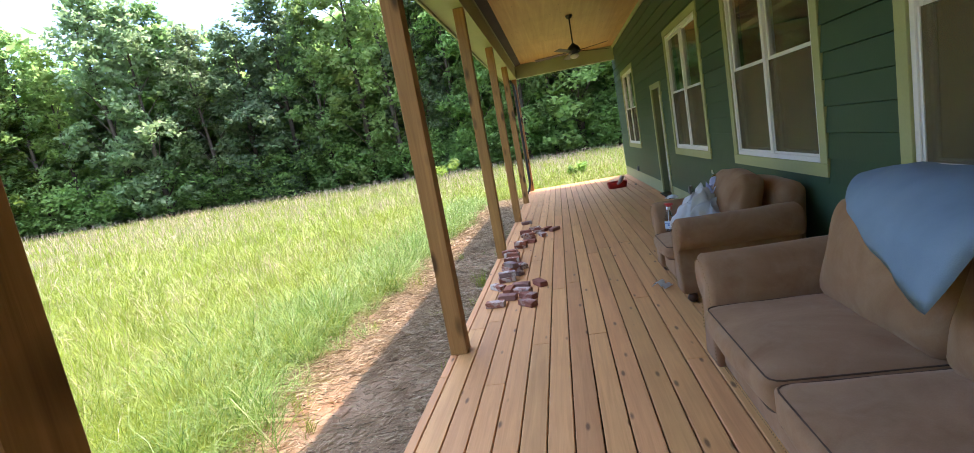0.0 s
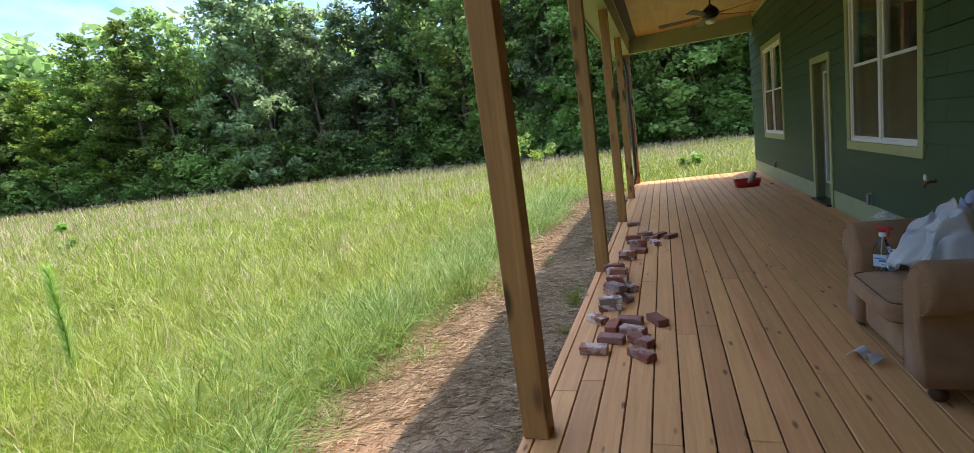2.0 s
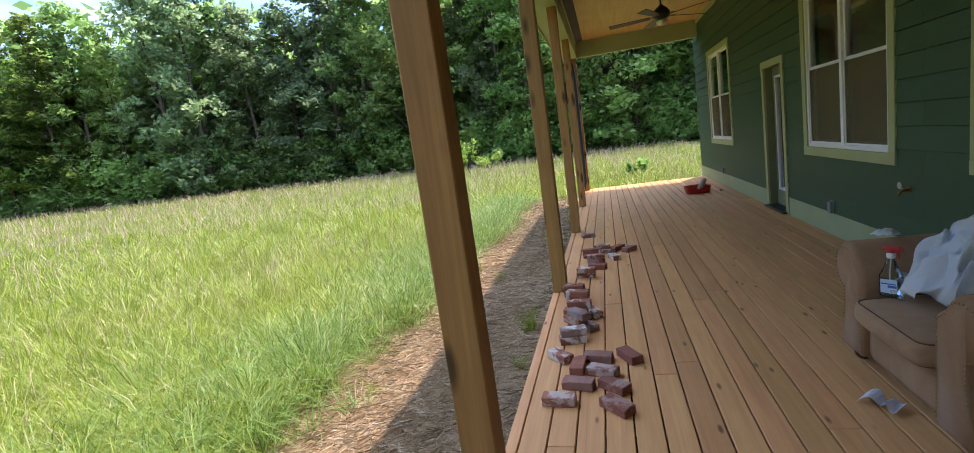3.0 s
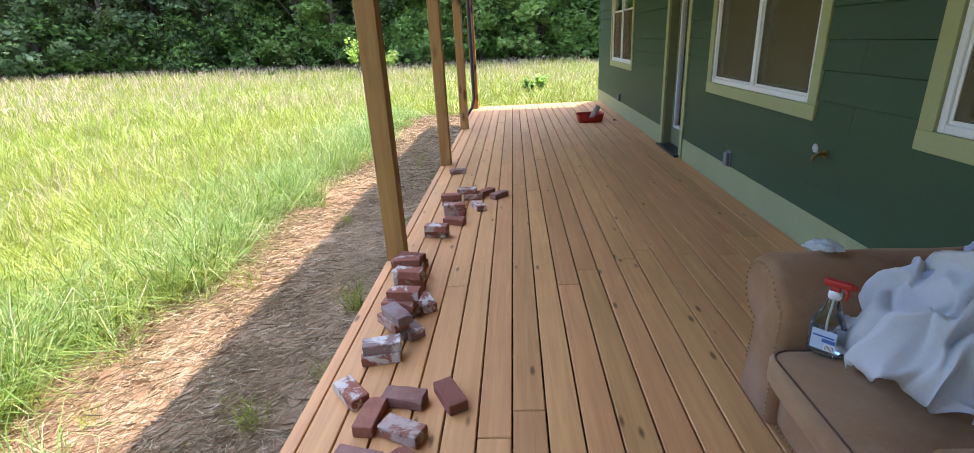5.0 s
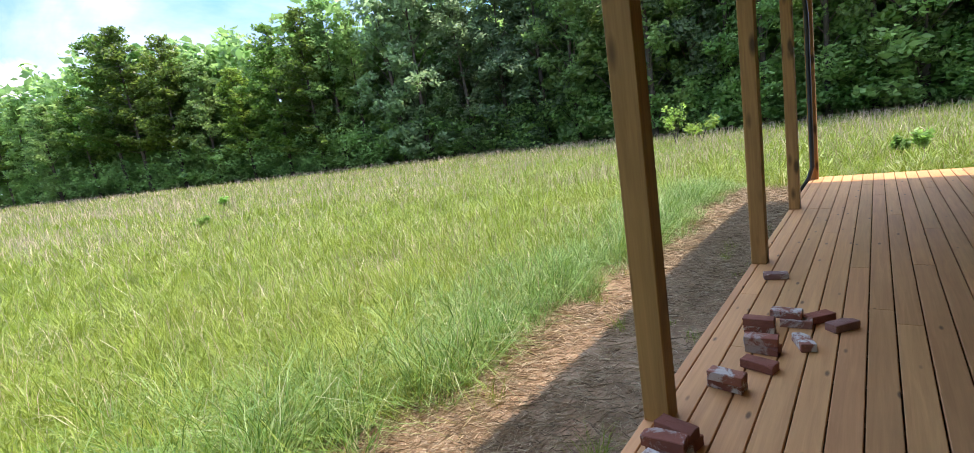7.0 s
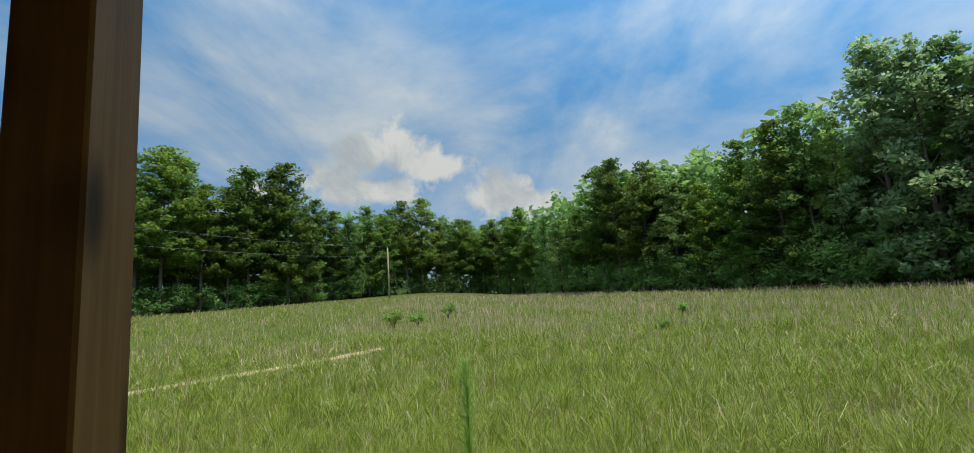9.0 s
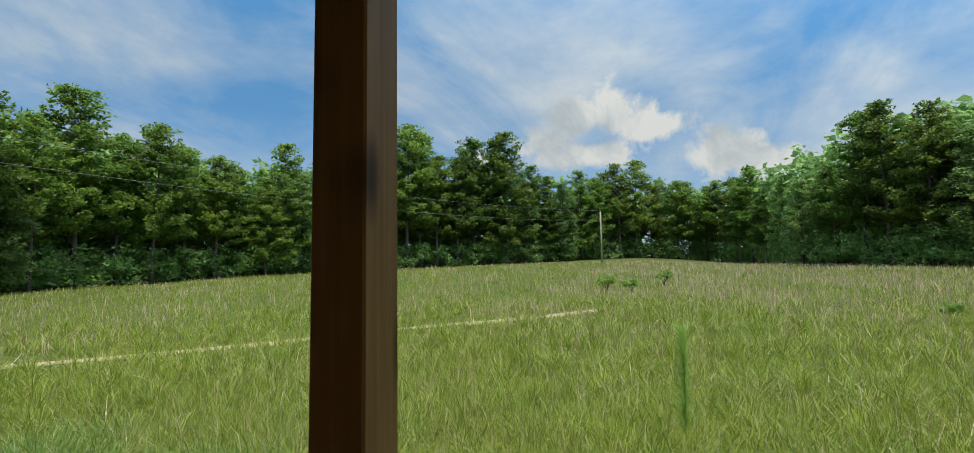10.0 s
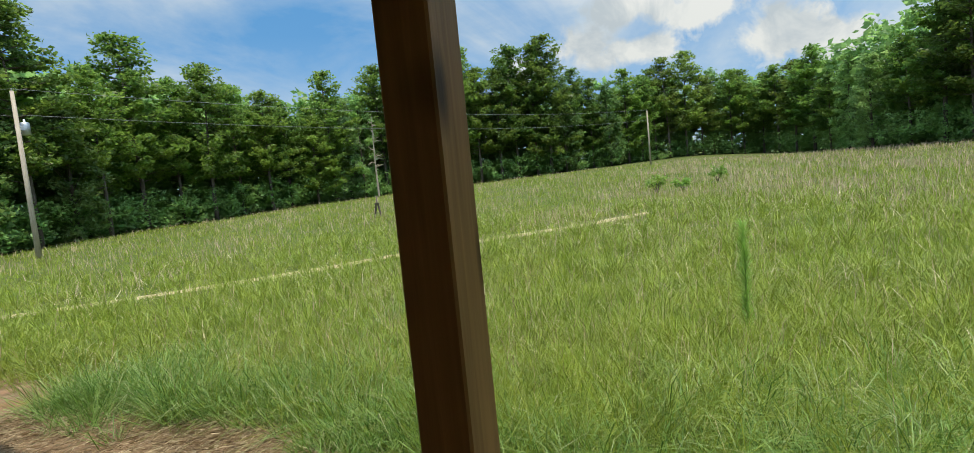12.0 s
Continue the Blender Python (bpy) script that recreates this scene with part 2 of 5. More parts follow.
def brick_build(k):
    v, r = coords(k)
    g = k.n("ShaderNodeTexCoord").outputs["Object"]
    big = k.noise(v, 9.0, 5.0, 0.65)
    fine = k.noise(v, 70.0, 4.0, 0.7)
    red = k.ramp(r, [(0.0, (0.36, 0.125, 0.078)), (0.35, (0.28, 0.10, 0.066)), (0.6, (0.33, 0.135, 0.09)), (0.8, (0.40, 0.16, 0.10)), (1.0, (0.24, 0.20, 0.19))])
    c = k.mix(k.math("MULTIPLY", k.step(big, 0.42, 0.62), 0.5), red, (0.22, 0.08, 0.05))
    mort = k.step(k.noise(k.vmath("ADD", v, (3, 5, 9)), 6.0, 6.0, 0.7, 0.5), 0.50, 0.57)
    side = k.step(k.math("FRACT", k.math("MULTIPLY", r, 13.7)), 0.25, 0.8)
    c = k.mix(k.math("MULTIPLY", mort, k.math("MULTIPLY", side, 0.9)), c, (0.68, 0.62, 0.54))
    c = k.mix(k.math("MULTIPLY", fine, 0.22), c, (0.09, 0.045, 0.04))
    return principled(k, c, 0.9, bumped(k, k.math("ADD", fine, mort), 0.6, 0.004), spec=0.2)


BRICK = material("reclaimed_brick", brick_build)


def glass_build(k):
    return principled(k, (0.92, 0.95, 0.94), 0.02, None, 0.0, 0.5, Transmission_Weight=1.0, IOR=1.45)


GLASS = material("window_glass", glass_build)


def screen_build(k):
    t = k.n("ShaderNodeBsdfTransparent", {0: (1, 1, 1, 1)}).outputs[0]
    d = k.n("ShaderNodeBsdfDiffuse", {0: (0.17, 0.145, 0.08, 1)}).outputs[0]
    return k.n("ShaderNodeMixShader", {0: 0.55, 1: t, 2: d}).outputs[0]


SCREEN = material("insect_mesh", screen_build)


def leaf_build(a, b, c):
    def build(k):
        r = k.n("ShaderNodeNewGeometry").outputs["Random Per Island"]
        o = k.n("ShaderNodeObjectInfo").outputs["Random"]
        p = k.n("ShaderNodeNewGeometry").outputs["Position"]
        big = k.noise(p, 0.35, 3.0)
        col = k.mix(r, a, b)
        col = k.mix(k.math("MULTIPLY", k.step(big, 0.45, 0.7), 0.6), col, c)
        col = k.n("ShaderNodeHueSaturation", {"Color": col, "Hue": k.math("ADD", 0.485, k.math("MULTIPLY", o, 0.03)), "Value": k.math("ADD", 0.7, k.math("MULTIPLY", k.math("FRACT", k.math("MULTIPLY", o, 9.1)), 0.6)), "Saturation": 1.0, "Fac": 1.0}).outputs[0]
        d = principled(k, col, 0.42, None, 0.0, 0.55)
        t = k.n("ShaderNodeBsdfTranslucent", {0: col}).outputs[0]
        return k.n("ShaderNodeMixShader", {0: 0.68, 1: d, 2: t}).outputs[0]
    return build


LEAF = material("broad_leaves", leaf_build((0.15, 0.29, 0.085), (0.28, 0.44, 0.15), (0.34, 0.47, 0.15)))
LEAF_PALE = material("silvery_leaves", leaf_build((0.17, 0.28, 0.13), (0.30, 0.40, 0.22), (0.22, 0.34, 0.13)))
NEEDLE = material("pine_needles", leaf_build((0.09, 0.18, 0.036), (0.19, 0.31, 0.06), (0.26, 0.36, 0.06)))
SHOOT = material("young_pine_needles", leaf_build((0.22, 0.38, 0.07), (0.30, 0.46, 0.11), (0.26, 0.42, 0.09)))


def grass_build(k):
    geo = k.n("ShaderNodeNewGeometry")
    r, p = geo.outputs["Random Per Island"], geo.outputs["Position"]
    c = k.ramp(r, [(0.0, (0.125, 0.205, 0.015)), (0.5, (0.205, 0.290, 0.021)), (0.85, (0.275, 0.338, 0.032)), (0.97, (0.342, 0.344, 0.080)), (1.0, (0.423, 0.344, 0.146))])
    dry = k.step(k.noise(p, 0.33, 4.0, 0.6, 0.4), 0.46, 0.70)
    c = k.mix(k.math("MULTIPLY", dry, 0.5), c, (0.326, 0.319, 0.073))
    c = k.n("ShaderNodeHueSaturation", {"Color": c, "Value": k.math("ADD", 0.40, k.math("ADD", k.math("MULTIPLY", k.step(k.noise(p, 1.7, 4.0, 0.65), 0.3, 0.7), 0.6), k.math("MULTIPLY", k.step(k.noise(p, 7.0, 3.0, 0.6), 0.35, 0.65), 0.5))), "Hue": 0.5, "Saturation": 1.0, "Fac": 1.0}).outputs[0]
    blue = k.step(k.noise(k.vmath("ADD", p, (31, 7, 0)), 0.5, 3.0), 0.52, 0.66)
    c = k.mix(k.math("MULTIPLY", blue, 0.15), c, (0.131, 0.271, 0.057))
    d = principled(k, c, 0.55, None, 0.0, 0.3)
    t = k.n("ShaderNodeBsdfTranslucent", {0: c}).outputs[0]
    return k.n("ShaderNodeMixShader", {0: 0.3, 1: d, 2: t}).outputs[0]


GRASS = material("meadow_grass", grass_build)
def lush_build(k):
    geo = k.n("ShaderNodeNewGeometry")
    c = k.ramp(geo.outputs["Random Per Island"], [(0.0, (0.06, 0.14, 0.018)), (0.45, (0.145, 0.27, 0.042)), (0.85, (0.27, 0.40, 0.115)), (1.0, (0.46, 0.46, 0.26))])
    d = principled(k, c, 0.45, None, 0.0, 0.4)
    t = k.n("ShaderNodeBsdfTranslucent", {0: c}).outputs[0]
    return k.n("ShaderNodeMixShader", {0: 0.3, 1: d, 2: t}).outputs[0]


def clump_build(k):
    """Grass whose tone goes clump by clump."""
    geo = k.n("ShaderNodeNewGeometry")
    p, r = geo.outputs["Position"], geo.outputs["Random Per Island"]
    cell = k.step(k.noise(p, 2.6, 2.0), 0.36, 0.64)
    c = k.mix(cell, (0.100, 0.165, 0.013), (0.245, 0.315, 0.034))
    c = k.mix(k.math("MULTIPLY", r, 0.55), c, (0.35, 0.40, 0.07))
    d = principled(k, c, 0.45, None, 0.0, 0.45)
    t = k.n("ShaderNodeBsdfTranslucent", {0: c}).outputs[0]
    return k.n("ShaderNodeMixShader", {0: 0.3, 1: d, 2: t}).outputs[0]


LUSH = material("lush_edge_grass", lush_build)
CLUMP = material("coarse_clump_grass", clump_build)
DRYSTEM = material("pale_dead_stems", lambda k: principled(k, k.ramp(k.n("ShaderNodeNewGeometry").outputs["Random Per Island"], [(0.0, (0.36, 0.33, 0.14)), (0.6, (0.55, 0.48, 0.27)), (1.0, (0.68, 0.60, 0.40))]), 0.6, None, 0.0, 0.3))
SEED = material("grass_seed_heads", lambda k: principled(k, k.ramp(k.n("ShaderNodeNewGeometry").outputs["Random Per Island"], [(0.0, (0.40, 0.30, 0.19)), (0.5, (0.52, 0.37, 0.28)), (1.0, (0.56, 0.45, 0.30))]), 0.8, None, 0.0, 0.2))
STRAW = material("dead_straw", lambda k: principled(k, k.ramp(k.n("ShaderNodeNewGeometry").outputs["Random Per Island"], [(0.0, (0.13, 0.09, 0.055)), (0.45, (0.36, 0.27, 0.165)), (1.0, (0.60, 0.49, 0.33))]), 0.8, None, 0.0, 0.2))


def ground_build(k):
    p = k.n("ShaderNodeNewGeometry").outputs["Position"]
    s = k.n("ShaderNodeSeparateXYZ", {0: p})
    wob = k.math("MULTIPLY", k.math("SUBTRACT", k.noise(p, 0.9, 4.0), 0.5), 1.1)
    big = k.noise(p, 0.35, 4.0, 0.6, 0.4)
    fine = k.noise(p, 30.0, 5.0, 0.7)
    mid = k.noise(p, 3.5, 5.0, 0.65)
    soil = k.mix(k.step(mid, 0.35, 0.65), (0.14, 0.09, 0.05), (0.35, 0.245, 0.155))
    soil = k.mix(k.math("MULTIPLY", fine, 0.5), soil, (0.17, 0.09, 0.045))
    soil = k.mix(k.math("MULTIPLY", k.step(k.noise(p, 0.8, 3.0), 0.62, 0.7), 0.35), soil, (0.34, 0.13, 0.05))
    green = k.mix(k.step(big, 0.35, 0.65), (0.055, 0.085, 0.018), (0.11, 0.12, 0.035))
    green = k.mix(k.math("MULTIPLY", k.step(mid, 0.4, 0.7), 0.5), green, (0.15, 0.125, 0.055))
    green = k.mix(k.math("MULTIPLY", fine, 0.5), green, (0.06, 0.09, 0.02))
    beside = k.math("MULTIPLY", k.step(k.math("ADD", s.outputs[0], wob), -2.9, -2.3), k.math("SUBTRACT", 1.0, k.step(s.outputs[1], 10.2, 11.2)))
    c = k.mix(beside, green, soil)
    return principled(k, c, 0.95, bumped(k, k.math("ADD", mid, k.math("MULTIPLY", fine, 0.5)), 0.7, 0.03), spec=0.15)


GROUND = material("meadow_ground", ground_build)
SAND = mottled("sandy_track_soil", (0.42, 0.32, 0.18), (0.55, 0.43, 0.26), 1.5, 0.95, 0.5, 25.0, dist=0.02)


# ---- mesh helpers ----
def link_mesh(name, bm, mat, smooth=False):
    me = bpy.data.meshes.new(name)
    bm.to_mesh(me)
    bm.free()
    for m in mat if isinstance(mat, (list, tuple)) else [mat]:
        me.materials.append(m)
    if smooth:
        me.shade_smooth()
    return new(name, me)


def part(name, bm, mat, parent, label="", smooth=False):
    ob = link_mesh(name, bm, mat, smooth)
    ob.parent = parent
    if label:
        tagged(ob, label)
    return ob


def thing(name, m, label, category, group="", kind=""):
    ob = new(name)
    ob.matrix_world = m
    ob.empty_display_size = 0.1
    return tagged(ob, label, category, group, kind)


def box(bm, x0, x1, y0, y1, z0, z1, bevel=0.0, seg=1):
    made = bmesh.ops.create_cube(bm, size=1.0, matrix=Matrix.LocRotScale(((x0 + x1) / 2, (y0 + y1) / 2, (z0 + z1) / 2), None, (abs(x1 - x0), abs(y1 - y0), abs(z1 - z0))))
    if bevel:
        edges = list({e for v in made["verts"] for e in v.link_edges})
        bmesh.ops.bevel(bm, geom=edges, offset=bevel, segments=seg, affect="EDGES", profile=0.5)
    return bm


def boxed(*a, **b):
    return box(bmesh.new(), *a, **b)


def tube(bm, points, radii, sides=10, caps=True):
    """A round rod through points."""
    pts = [Vector(p) for p in points]
    rings = []
    for i, p in enumerate(pts):
        d = (pts[min(i + 1, len(pts) - 1)] - pts[max(i - 1, 0)]).normalized()
        u = d.orthogonal().normalized() if abs(d.z) < 0.99 else Vector((1, 0, 0))
        if i and rings:
            u = (last - d * last.dot(d)).normalized()
        last = u
        v = d.cross(u)
        r = radii[i] if isinstance(radii, (list, tuple)) else radii
        rings.append([bm.verts.new(p + (u * math.cos(a) + v * math.sin(a)) * r) for a in (2 * math.pi * j / sides for j in range(sides))])
    for a, b in zip(rings, rings[1:]):
        for j in range(sides):
            bm.faces.new((a[j], a[(j + 1) % sides], b[(j + 1) % sides], b[j]))
    if caps:
        bm.faces.new(rings[0][::-1])
        bm.faces.new(rings[-1])
    return bm


def lathe(bm, profile, sides=16, at=(0, 0, 0)):
    """A turned shape: (radius, height) pairs about z."""
    rings = [[bm.verts.new((at[0] + max(r, 1e-4) * math.cos(2 * math.pi * j / sides), at[1] + max(r, 1e-4) * math.sin(2 * math.pi * j / sides), at[2] + z)) for j in range(sides)] for r, z in profile]
    for a, b in zip(rings, rings[1:]):
        for j in range(sides):
            bm.faces.new((a[j], a[(j + 1) % sides], b[(j + 1) % sides], b[j]))
    bm.faces.new(rings[0][::-1])
    bm.faces.new(rings[-1])
    return bm


def soft_block(bm, centre, half, r, puff=(0, 0, 0), cuts=9, rough=0.0, seed=0.0, m=None):
    """A padded block: rounded edges, bulging faces, slightly uneven."""
    made = bmesh.ops.create_cube(bm, size=2.0)
    bmesh.ops.subdivide_edges(bm, edges=list({e for v in made["verts"] for e in v.link_edges}), cuts=cuts, use_grid_fill=True)
    verts = {v for f in bm.faces for v in f.verts if not v.tag}
    h = Vector(half)
    for v in verts:
        n = v.co.copy()
        p = Vector((n.x * h.x, n.y * h.y, n.z * h.z))
        q = Vector([max(-(h[i] - r), min(h[i] - r, p[i])) for i in range(3)])
        d = p - q
        if d.length > 1e-6:
            p = q + d.normalized() * min(d.length, r) if sum(abs(c) > 1e-6 for c in d) > 1 else p
        for i in range(3):
            j, l = (i + 1) % 3, (i + 2) % 3
            p[i] += puff[i] * n[i] * (1 - n[j] ** 2) * (1 - n[l] ** 2)
        if rough:
            p += noise.noise_vector((p + Vector((seed, seed * 2, 0))) * 5.0) * rough
        p += Vector(centre)
        v.co = m @ p if m else p
        v.tag = True
    return bm


def mesh_from(name, verts, faces, mats):
    """A mesh from arrays: verts (n, 3), faces as a list of (k, m) index arrays."""
    me = bpy.data.meshes.new(name)
    me.vertices.add(len(verts))
    me.vertices.foreach_set("co", np.asarray(verts, np.float32).ravel())
    total = sum(f.size for f in faces)
    count = sum(len(f) for f in faces)
    me.loops.add(total)
    me.polygons.add(count)
    me.loops.foreach_set("vertex_index", np.concatenate([f.ravel() for f in faces]).astype(np.int32))
    starts, at = [], 0
    for f in faces:
        starts.append(at + np.arange(len(f)) * f.shape[1])
        at += f.size
    me.polygons.foreach_set("loop_start", np.concatenate(starts).astype(np.int32))
    me.update(calc_edges=True)
    for m in mats:
        me.materials.append(m)
    return me


# ---- plan ----
WALL = 2.95             # face of the house wall
EDGE = -0.165           # free edge of the deck
DECK_A, DECK_B = -11.0, 9.2
HOUSE_A, HOUSE_B = -13.0, 9.52
BEAM = 3.46             # underside of the header
CEIL = 3.86
POSTS = (-9.5, -6.35, -3.25, 0.0, 3.08, 5.93, 8.88)
TRIM_W = 0.105
WIN_Z = (0.892, 2.95)
WINDOWS = ((5.87, 7.93), (0.17, 2.24), (-2.82, -0.76), (-5.72, -3.66))
DOOR = (2.90, 3.88, 2.215)


def rise(x, y):
    """Height of the ground sheet."""
    r = np.maximum(0.0, -np.asarray(x, float) - 6.0)
    c = 0.030 + 0.014 * np.clip((10.0 - np.asarray(y, float)) / 20.0, 0, 1)
    return -0.36 + c * r * r / (r + 4.0) + 0.05 * np.sin(0.21 * np.asarray(x, float) + 1.0) * np.sin(0.17 * np.asarray(y, float)) * np.clip(r / 8.0, 0, 1)


# ---- ground ----
def make_ground():
    steps = np.concatenate([-np.geomspace(700, 4, 60), np.linspace(-3.8, 3.8, 60), np.geomspace(4, 700, 60)])
    xs, ys = np.meshgrid(steps - 1.0, steps, indexing="ij")
    zs = rise(xs, ys)
    rng = np.random.default_rng(3)
    near = (np.abs(xs) < 6) & (np.abs(ys) < 14)
    zs = zs + np.where(near & (xs < -0.5), rng.normal(0, 0.012, xs.shape), 0.0)
    n, m = xs.shape
    i = np.arange(n * m).reshape(n, m)
    f = np.stack([i[:-1, :-1], i[1:, :-1], i[1:, 1:], i[:-1, 1:]], -1).reshape(-1, 4)
    me = mesh_from("ground", np.stack([xs, ys, zs], -1).reshape(-1, 3), [f], [GROUND])
    me.shade_smooth()
    tagged(new("ground", me), "rough grassy meadow ground with a bare soil strip beside the porch", "ground", kind="structure")


make_ground()


# ---- porch ----
def make_posts():
    for i, y in enumerate(POSTS):
        bm = boxed(-0.155, -0.015, y, y + 0.14, 0.0, BEAM - 0.001, bevel=0.006)
        for v in bm.verts:
            v.co += Vector((0.004 * math.sin(v.co.z * 1.3 + i), 0.004 * math.cos(v.co.z * 1.1 + i * 2), 0)) * (0 < v.co.z < BEAM)
        ob = link_mesh("porch_post", bm, POST)
        tagged(ob, "square honey-coloured pine porch post with dark knots, standing on the deck edge", "post", "porch posts", "structure")


make_posts()


def make_beams():
    bm = boxed(-0.155, 0.0, DECK_A, DECK_B - 0.02, BEAM, CEIL + 0.02)
    tagged(link_mesh("beam_side", bm, TRIM), "sage painted header beam resting on the porch posts", "beam", kind="structure")
    bm = boxed(0.003, WALL - 0.003, 8.88, 9.03, BEAM + 0.003, CEIL + 0.02)
    tagged(link_mesh("beam_end", bm, SKIRT), "sage painted header beam across the porch end", "beam", kind="structure")
    bm = boxed(-0.43, -0.158, DECK_A, 9.26, BEAM + 0.03, BEAM + 0.05)
    tagged(link_mesh("soffit", bm, TRIM), "sage painted soffit outside the posts", "soffit", kind="structure")
    bm = boxed(-0.46, -0.433, DECK_A, 9.26, BEAM - 0.01, BEAM + 0.2)
    tagged(link_mesh("fascia", bm, TRIM), "sage painted fascia board along the porch roof", "fascia", kind="structure")
    # plywood ceiling in sheets with thin battens over the joints
    bm = bmesh.new()
    y = DECK_A
    while y < 8.9:
        for x0, x1 in ((0.003, 0.612), (0.616, 1.836), (1.840, WALL - 0.003)):
            box(bm, x0, x1, y, min(y + 2.436, 8.878), CEIL, CEIL + 0.015)
        y += 2.44
    for x in (0.614, 1.838):
        box(bm, x - 0.02, x + 0.02, DECK_A, 8.87, CEIL - 0.008, CEIL - 0.001)
    tagged(link_mesh("ceiling", bm, PLY), "orange-brown plywood porch ceiling with thin battens", "ceiling", kind="structure")
    bm = boxed(WALL - 0.04, WALL - 0.004, DECK_A, 8.875, CEIL - 0.09, CEIL - 0.002)
    tagged(link_mesh("trim_ceiling", bm, TRIM), "sage trim board where wall and ceiling meet", "trim", kind="structure")
    bm = boxed(0.004, 0.03, DECK_A, 8.875, CEIL - 0.05, CEIL - 0.002)
    tagged(link_mesh("trim_beam", bm, SKIRT), "sage trim strip along the header", "trim", kind="structure")
    # roof: porch slope running up into the house gable
    bm = bmesh.new()
    prof = [(-0.5, 3.7), (3.0, 4.5), (6.4, 6.1), (9.9, 4.2)]
    a = [bm.verts.new((x, HOUSE_A - 0.3, z)) for x, z in prof + [(x, z + 0.1) for x, z in prof[::-1]]]
    b = [bm.verts.new((v.co.x, 9.56, v.co.z)) for v in a]
    n = len(a)
    for i in range(n):
        bm.faces.new((a[i], a[(i + 1) % n], b[(i + 1) % n], b[i]))
    for i in range(3):
        bm.faces.new((a[i], a[n - 1 - i], a[n - 2 - i], a[i + 1]))
        bm.faces.new((b[i], b[i + 1], b[n - 2 - i], b[n - 1 - i]))
    bmesh.ops.recalc_face_normals(bm, faces=bm.faces)
    tagged(link_mesh("roof", bm, SHINGLE), "dark shingled roof over porch and house", "roof", kind="structure")
    bm = boxed(-0.43, WALL, 9.22, 9.26, CEIL - 0.03, 4.3)
    tagged(link_mesh("gable_board", bm, SKIRT), "sage board closing the porch roof end", "trim", kind="structure")


make_beams()


# ---- house wall ----
def openings():
    o = [(a, b, WIN_Z[0], WIN_Z[1]) for a, b in WINDOWS]
    o.append((DOOR[0], DOOR[1], 0.0, DOOR[2]))
    return sorted(o)


def make_wall():
    bm = bmesh.new()
    x0, x1 = WALL + 0.022, WALL + 0.16
    y = HOUSE_A
    for a, b, z0, z1 in openings():
        ia, ib = a + 0.06, b - 0.06
        box(bm, x0, x1, y, ia, -0.4, 4.4)
        box(bm, x0, x1, ia, ib, z1 - 0.06, 4.4)
        box(bm, x0, x1, ia, ib, -0.4, z0 + 0.06 if z0 > 0 else 0.03)
        y = ib
    box(bm, x0, x1, y, HOUSE_B, -0.4, 4.4)
    ob = tagged(link_mesh("wall_house", bm, SIDING), "dark green lap-sided house wall along the porch", "wall", kind="structure")
    bm = bmesh.new()
    box(bm, WALL + 0.16, 9.5, HOUSE_B - 0.15, HOUSE_B, -0.4, 4.4)
    box(bm, WALL + 0.16, 9.5, HOUSE_A, HOUSE_A + 0.15, -0.4, 4.4)
    # unseen back wall; its row of openings is added to let daylight brighten the rooms
    box(bm, 9.35, 9.5, HOUSE_A + 0.15, HOUSE_B - 0.15, -0.4, 0.9)
    box(bm, 9.35, 9.5, HOUSE_A + 0.15, HOUSE_B - 0.15, 2.6, 4.4)
    for k in range(7):
        a = HOUSE_A + 0.15 + k * 3.22
        box(bm, 9.35, 9.5, a, a + 1.4 if k < 6 else HOUSE_B - 0.15, 0.9, 2.6)
    tagged(link_mesh("wall_back", bm, SIDING), "dark green outer walls of the house, the unseen back one with openings added for daylight", "wall", kind="structure")
    bm = bmesh.new()
    box(bm, WALL + 0.165, 9.34, HOUSE_A + 0.16, HOUSE_B - 0.16, -0.1, 0.0)
    box(bm, 6.4, 6.5, HOUSE_A + 0.16, -6.4, 0.003, 3.0)
    box(bm, 6.4, 6.5, -5.2, 3.1, 0.003, 3.0)
    box(bm, 6.4, 6.5, 4.3, HOUSE_B - 0.17, 0.003, 3.0)
    box(bm, WALL + 0.165, 6.39, 4.6, 4.7, 0.003, 3.0)
    tagged(link_mesh("wall_inside", bm, INSIDE), "bare brown board walls and floor inside the house", "wall", kind="structure")
    bm = boxed(WALL + 0.165, 9.34, HOUSE_A + 0.16, HOUSE_B - 0.16, 3.03, 3.1)
    tagged(link_mesh("ceiling_inside", bm, INSIDE), "brown board ceiling inside the house", "ceiling", kind="structure")
    # skirt boards
    for k, (a, b) in enumerate(((HOUSE_A, DOOR[0] + 0.002), (DOOR[1] - 0.002, HOUSE_B))):
        bm = boxed(WALL - 0.012, WALL + 0.02, a, b, -0.02, 0.255, bevel=0.003)
        tagged(link_mesh("baseboard", bm, SKIRT), "pale sage skirt board along the foot of the wall", "baseboard", kind="structure")
    bm = boxed(WALL - 0.01, WALL + 0.02, HOUSE_B - 0.1, HOUSE_B + 0.02, 0.258, CEIL)
    tagged(link_mesh("corner_board", bm, SIDING), "dark green corner board at the house end", "trim", kind="structure")
    return ob


wall_house = make_wall()


